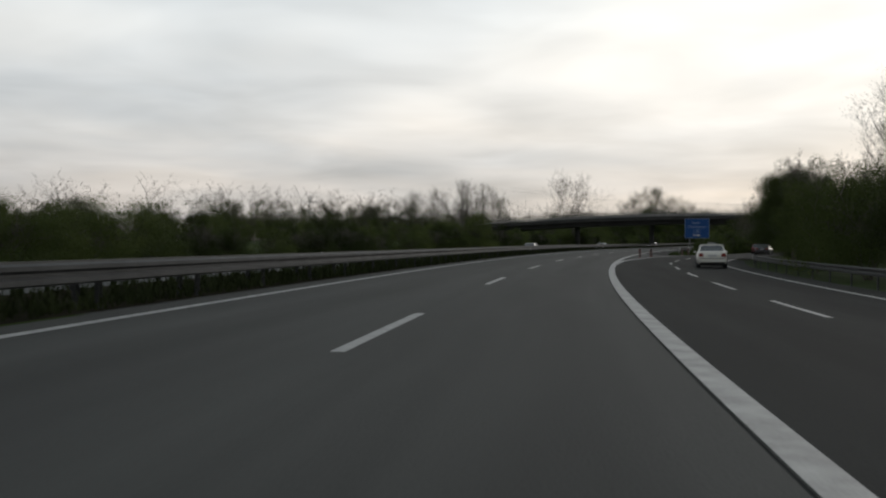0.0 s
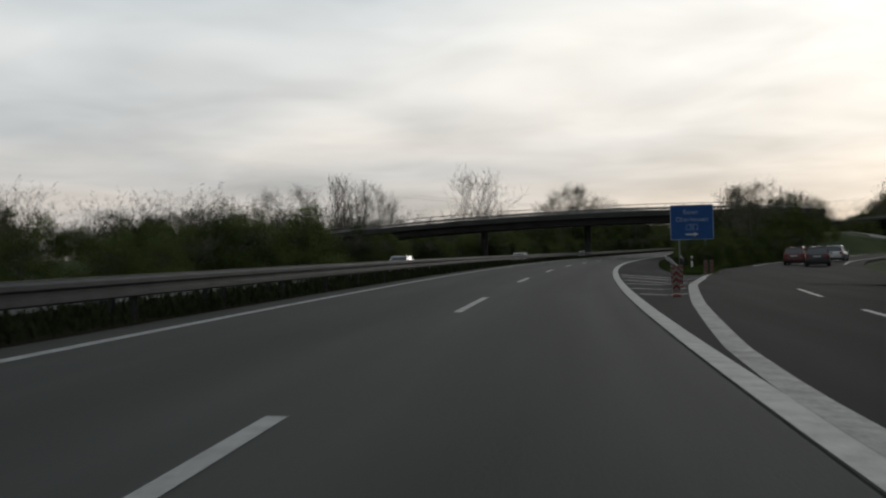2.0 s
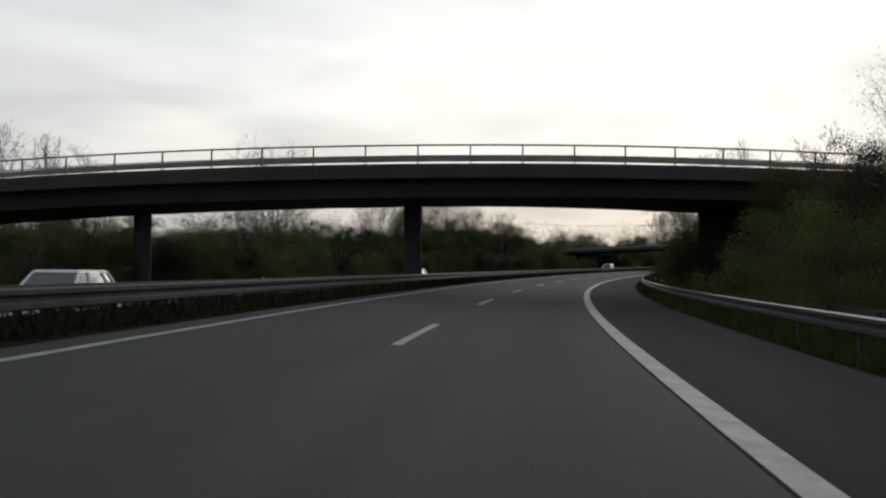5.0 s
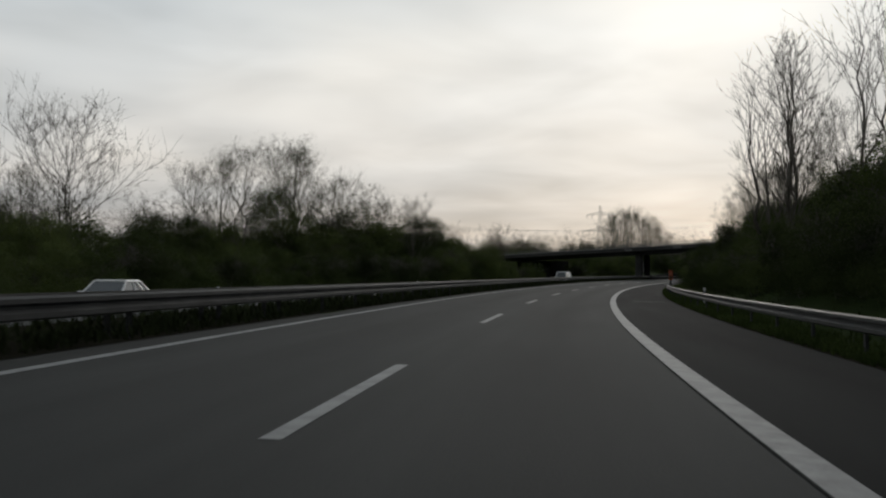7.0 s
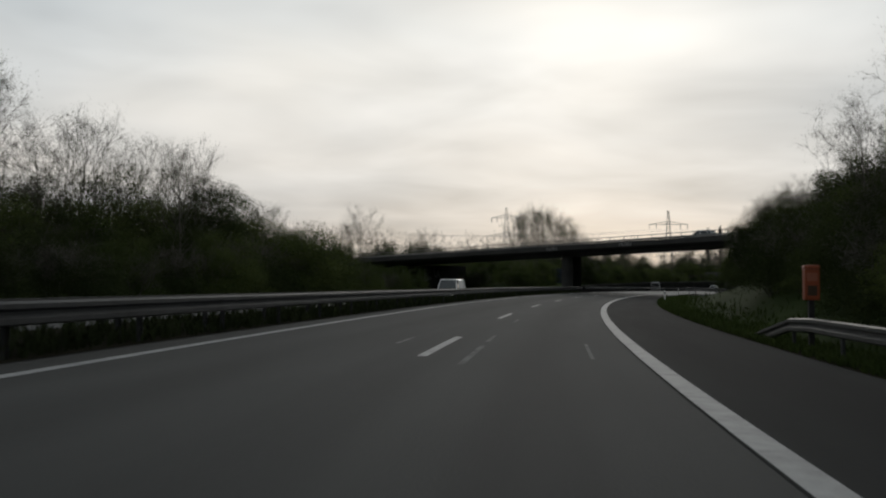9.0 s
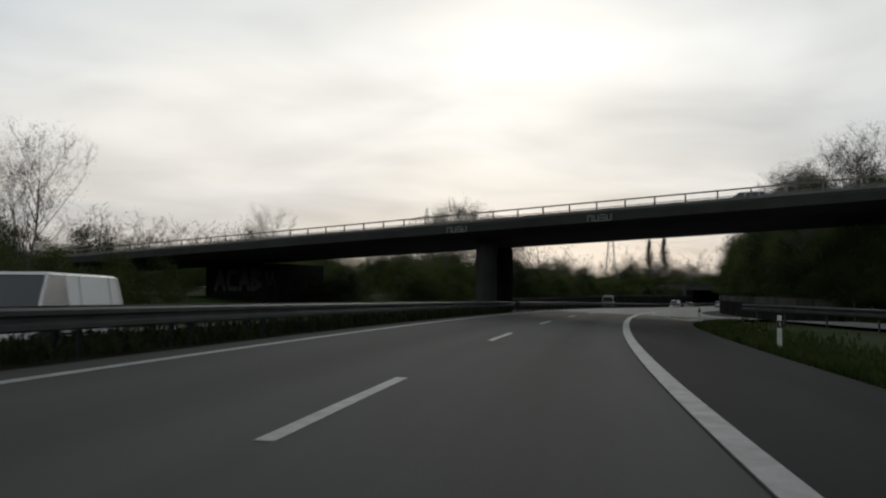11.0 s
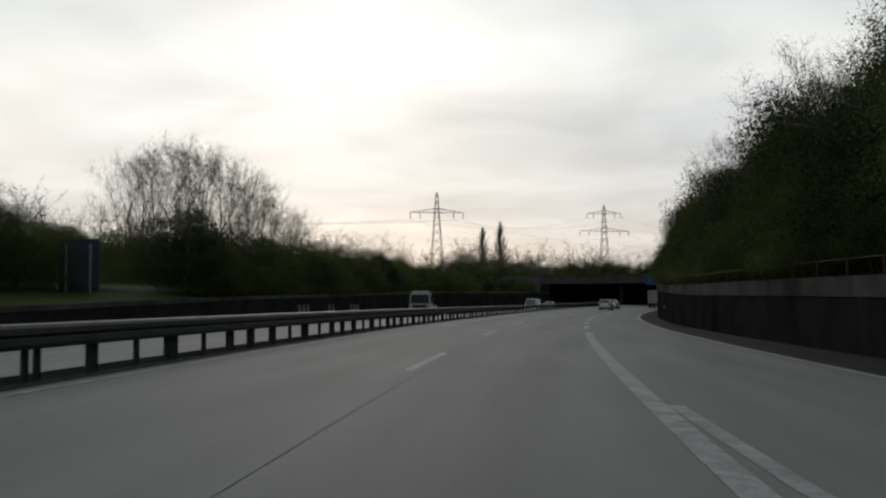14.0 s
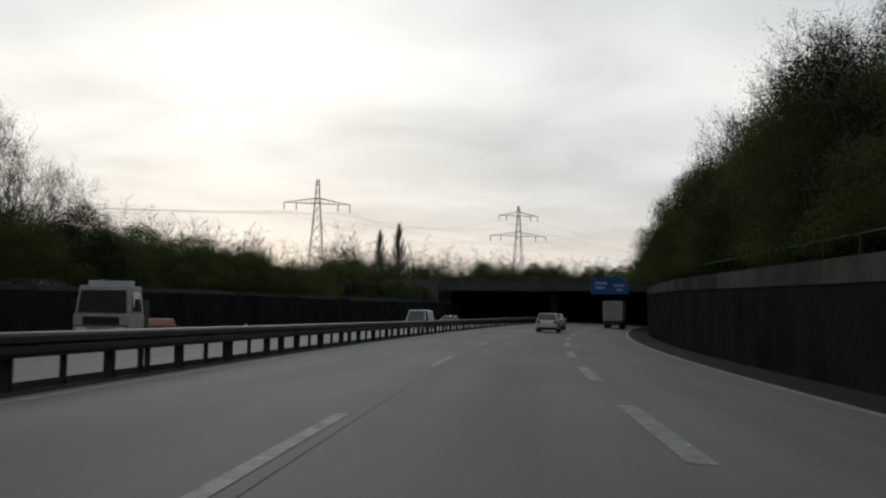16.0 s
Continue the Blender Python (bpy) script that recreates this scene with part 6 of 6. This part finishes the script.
    box(bm, -wu - 0.03, wu + 0.03, yb1 - 0.06, yf1 + 0.04, high - 0.075, high, 0.03, (0.9, 0.93))
    roof = part("roof", bm, paint, ob)
    for sg in (-1, 1):
        for y0, y1 in ((back[0] * L, back[1] * L), (front[0] * L, front[1] * L), (-0.06 * L, -0.07 * L), ((back[0] + 0.12) * L, (back[1] + 0.09) * L)):
            bm = bmesh.new()
            tube(bm, (sg * (wl_ + 0.004), y0, low - 0.03), (sg * (wu + 0.006), y1, high - 0.05), 0.045, 0.035, 6)
            part("pillar", bm, paint, ob)
    for sg in (-1, 1):
        for fy in (-0.305, 0.315):
            y = fy * L
            x = sg * (Wd / 2 - 0.10)
            bm = bmesh.new()
            tube(bm, (x - 0.1, y, 0.31), (x + 0.1, y, 0.31), 0.31, 0.31, 20)
            wheel = part("wheel", bm, M["tyre"], ob)
            bm = bmesh.new()
            e = x + sg * 0.101
            for k in range(7):
                a = 2 * math.pi * k / 7
                tube(bm, (e, y + 0.04 * math.cos(a), 0.31 + 0.04 * math.sin(a)), (e, y + 0.185 * math.cos(a), 0.31 + 0.185 * math.sin(a)), 0.022, 0.030, 5)
            tube(bm, (e - sg * 0.004, y, 0.31), (e + sg * 0.012, y, 0.31), 0.06, 0.05, 10)
            part("rim", bm, M["dull_alloy"], wheel)
            bm = bmesh.new()
            n_arc = 14
            ring = []
            for k in range(n_arc + 1):
                a = math.pi * k / n_arc
                xs = sg * (Wd / 2 * (0.985 if fy < 0 else 0.99))
                ring.append([bm.verts.new((xs + dx, y + rr * math.cos(a), 0.31 + rr * math.sin(a))) for rr, dx in ((0.325, -sg * 0.10), (0.325, sg * 0.012), (0.372, sg * 0.012), (0.372, -sg * 0.10))])
            for a_, b_ in zip(ring, ring[1:]):
                for k in range(4):
                    bm.faces.new((a_[k], a_[(k + 1) % 4], b_[(k + 1) % 4], b_[k]))
            part("wheel_arch", bm, M["black"], ob, "dark wheel arch")
        bm = bmesh.new()
        box(bm, sg * Wd / 2 * 0.74 - 0.15, sg * Wd / 2 * 0.74 + 0.15, -L / 2 - 0.012, -L / 2 + 0.10, 0.68, 0.90, 0.035, (0.8, 0.9))
        part("tail_light", bm, M["tail"], ob)
        bm = bmesh.new()
        box(bm, sg * Wd / 2 * 0.62 - 0.17, sg * Wd / 2 * 0.62 + 0.17, L / 2 - 0.16, L / 2 - 0.005, 0.54, 0.66, 0.02)
        part("headlight", bm, M["head"] if lights == "head" else M["glass"], ob)
        bm = bmesh.new()
        box(bm, sg * (Wd / 2 + 0.06) - 0.075, sg * (Wd / 2 + 0.06) + 0.075, 0.135 * L, 0.155 * L, 0.91, 1.02, 0.025)
        part("door_mirror", bm, paint, ob)
    for sg in (-1, 1):
        bm = bmesh.new()
        box(bm, sg * Wd / 2 * 0.995 - 0.008, sg * Wd / 2 * 0.995 + 0.008, -0.2 * L, 0.2 * L, 0.50, 0.56, 0.004)
        part("side_trim", bm, M["black"], ob, "dark rubbing strip")
        bm = bmesh.new()
        box(bm, sg * wl_ - 0.012, sg * wl_ + 0.012, ys0, yf0, low - 0.055, low - 0.02, 0.004)
        part("window_trim", bm, M["black"], ob)
    bm = bmesh.new()
    box(bm, -Wd * 0.42, Wd * 0.42, -L / 2 - 0.056, -L / 2 - 0.045, 0.575, 0.60, 0.003)
    part("bumper_seam", bm, M["black"], ob)
    bm = bmesh.new()
    box(bm, -Wd * 0.44, Wd * 0.44, -L / 2 - 0.05, -L / 2 + 0.1, 0.36, 0.58, 0.04)
    part("rear_bumper", bm, paint, ob)
    bm = bmesh.new()
    box(bm, -Wd * 0.42, Wd * 0.42, L / 2 - 0.12, L / 2 + 0.03, 0.28, 0.48, 0.04)
    part("front_bumper", bm, paint, ob)
    bm = bmesh.new()
    box(bm, -0.26, 0.26, -L / 2 - 0.022, -L / 2 - 0.004, 0.70, 0.81, 0.006)
    part("licence_plate", bm, M["white"], ob)
    bm = bmesh.new()
    box(bm, -Wd * 0.40, Wd * 0.40, -L / 2 - 0.04, -L / 2 + 0.08, 0.24, 0.355, 0.02)
    part("rear_apron", bm, M["black"], ob, "black lower bumper")
    bm = bmesh.new()
    box(bm, -Wd * 0.42, Wd * 0.42, -L * 0.46, L * 0.46, 0.16, 0.30)
    part("underbody", bm, M["black"], ob)
    if kind == "estate":
        for sg in (-1, 1):
            bm = bmesh.new()
            tube(bm, (sg * wu * 0.9, yb1, high + 0.03), (sg * wu * 0.9, yf1, high + 0.03), 0.018, 0.018, 6)
            part("roof_rail", bm, M["black"], ob)
    return ob


def place_car(s, off, paint, kind, label, oncoming=False, turn=0.0, z=0.0):
    a = heading(s) + turn + (math.pi if oncoming else 0.0)
    return car(road(s, off, z), a, M[paint], kind, label, "head" if oncoming else "tail")


cab = place_car(53.5, 9.6, "cream", "sedan", "pale cream saloon car with small roof sign on exit ramp", turn=radians(-2))
bm = bmesh.new()
box(bm, -0.24, 0.24, -0.32, -0.18, 1.432, 1.55, 0.02, (0.9, 0.7))
part("roof_sign", bm, M["tarp"], cab, "grey unlit roof sign")
place_car(131, exit_left(131) + 5.4, "dark_car", "hatch", "dark hatchback car on the exit ramp", turn=radians(-11), z=0.01)
place_car(139, exit_left(139) + 3.4, "dark_red", "hatch", "dark red hatchback car on the exit ramp", turn=radians(-14), z=0.01)
place_car(153, exit_left(153) + 5.6, "silver", "estate", "silver estate car on the outer ramp lane", turn=radians(-15), z=0.01)
place_car(579, 1.6, "silver", "estate", "silver estate car driving towards the underpass")
place_car(592, 1.2, "white_car", "sedan", "white saloon car driving towards the underpass")
place_car(135, -14.6, "silver", "estate", "silver estate car on the opposite carriageway", True)
place_car(171, -10.0, "white_car", "hatch", "white hatchback car on the opposite carriageway", True)
place_car(244, -14.8, "white_car", "sedan", "white saloon car on the opposite carriageway", True)
place_car(357, -10.4, "white_car", "van", "small white van on the opposite carriageway", True)
place_car(584, -10.0, "white_car", "van", "small white van on the opposite carriageway", True)
place_car(608, -12.0, "silver", "sedan", "silver saloon car on the opposite carriageway", True)


def lorry(p, turn):
    ob = empty("box_lorry", Matrix.Translation(p) @ Matrix.Rotation(turn, 4, "Z") @ Matrix.Diagonal((0.9, 0.9, 0.88, 1)), "grey tarpaulin box lorry seen from behind", "lorry")
    bm = bmesh.new()
    box(bm, -1.22, 1.22, -3.4, 2.6, 0.95, 3.45, 0.05)
    part("cargo_box", bm, M["tarp"], ob)
    for x in (-1.19, 1.19):
        bm = bmesh.new()
        box(bm, x - 0.04, x + 0.04, -3.43, -3.37, 0.95, 3.45)
        part("corner_post", bm, M["zinc"], ob)
    bm = bmesh.new()
    box(bm, -1.1, 1.1, 2.75, 4.5, 0.6, 2.6, 0.15, (0.94, 0.8))
    part("cab", bm, M["white_car"], ob)
    bm = bmesh.new()
    box(bm, -1.15, 1.15, -3.3, 2.6, 0.62, 0.93)
    part("chassis", bm, M["black"], ob)
    for x in (-0.9, 0.9):
        for y in (-2.2, 3.5):
            bm = bmesh.new()
            tube(bm, (x - 0.18, y, 0.46), (x + 0.18, y, 0.46), 0.46, 0.46, 18)
            part("wheel", bm, M["tyre"], ob)
        bm = bmesh.new()
        box(bm, x - 0.15, x + 0.15, -3.36, -3.3, 0.70, 0.84)
        part("tail_light", bm, M["tail"], ob)
    bm = bmesh.new()
    box(bm, -1.1, 1.1, -3.4, -3.32, 0.45, 0.58)
    part("bumper", bm, M["black"], ob)


lorry(road(614, 5.9), heading(626))


def works_truck(p, turn):
    ob = empty("works_truck", Matrix.Translation(p) @ Matrix.Rotation(turn, 4, "Z"), "white works truck with roof bar and orange equipment", "truck")
    bm = bmesh.new()
    box(bm, -1.15, 1.15, 1.6, 3.4, 0.55, 1.5, 0.06)
    part("cab_base", bm, M["truck_white"], ob)
    bm = bmesh.new()
    box(bm, -1.12, 1.12, 1.6, 3.3, 1.502, 2.65, 0.08, (0.93, 0.82))
    part("cab", bm, M["truck_white"], ob)
    bm = bmesh.new()
    vs = [bm.verts.new(v) for v in ((-1.0, 3.33, 1.55), (1.0, 3.33, 1.55), (0.93, 3.21, 2.45), (-0.93, 3.21, 2.45))]
    bm.faces.new(vs)
    part("windscreen", bm, M["black"], ob, "dark windscreen")
    bm = bmesh.new()
    box(bm, -0.75, 0.75, 3.385, 3.42, 1.05, 1.38, 0.01)
    part("grille", bm, M["black"], ob, "black grille")
    bm = bmesh.new()
    box(bm, -1.16, 1.16, 3.32, 3.46, 0.42, 0.68, 0.03)
    part("front_bumper", bm, M["old_zinc"], ob, "grey front bumper")
    bm = bmesh.new()
    box(bm, -1.13, 1.13, 3.402, 3.412, 0.98, 1.04)
    part("stripe", bm, M["orange"], ob, "orange stripe")
    for sg in (-1, 1):
        bm = bmesh.new()
        vs = [bm.verts.new(v) for v in ((sg * 1.14, 1.9, 1.6), (sg * 1.14, 3.0, 1.6), (sg * 1.085, 2.85, 2.4), (sg * 1.085, 1.95, 2.4))]
        bm.faces.new(vs)
        part("side_window", bm, M["glass"], ob)
        bm = bmesh.new()
        box(bm, sg * 0.8 - 0.2, sg * 0.8 + 0.2, 3.38, 3.43, 0.75, 0.95)
        part("headlight", bm, M["plastic"], ob)
        bm = bmesh.new()
        box(bm, sg * 1.32 - 0.09, sg * 1.32 + 0.09, 2.95, 3.05, 1.6, 2.1, 0.02)
        part("door_mirror", bm, M["black"], ob)
        for y in (-1.9, 2.4):
            bm = bmesh.new()
            tube(bm, (sg * 0.95 - 0.16, y, 0.46), (sg * 0.95 + 0.16, y, 0.46), 0.46, 0.46, 18)
            part("wheel", bm, M["tyre"], ob)
    bm = bmesh.new()
    box(bm, -0.9, 0.9, 2.2, 2.6, 2.66, 2.86, 0.04)
    part("beacon_bar", bm, M["white"], ob, "pale roof beacon bar")
    bm = bmesh.new()
    box(bm, -1.15, 1.15, -3.4, 1.5, 0.7, 1.0, 0.03)
    part("flatbed", bm, M["old_zinc"], ob)
    bm = bmesh.new()
    box(bm, -1.1, 1.1, 0.9, 1.5, 1.004, 2.1, 0.03)
    part("tool_locker", bm, M["old_zinc"], ob)
    bm = bmesh.new()
    box(bm, -1.0, 1.0, -3.3, 0.6, 1.004, 1.35, 0.05, (0.9, 0.9))
    part("orange_equipment", bm, M["orange"], ob)


works_truck(road(540, -15.2), heading(540) + math.pi + radians(4))
car(on_overpass(6.6, 7.2, 0.01), A2 + radians(90), M["silver"], "hatch", "silver hatchback car crossing the overpass")
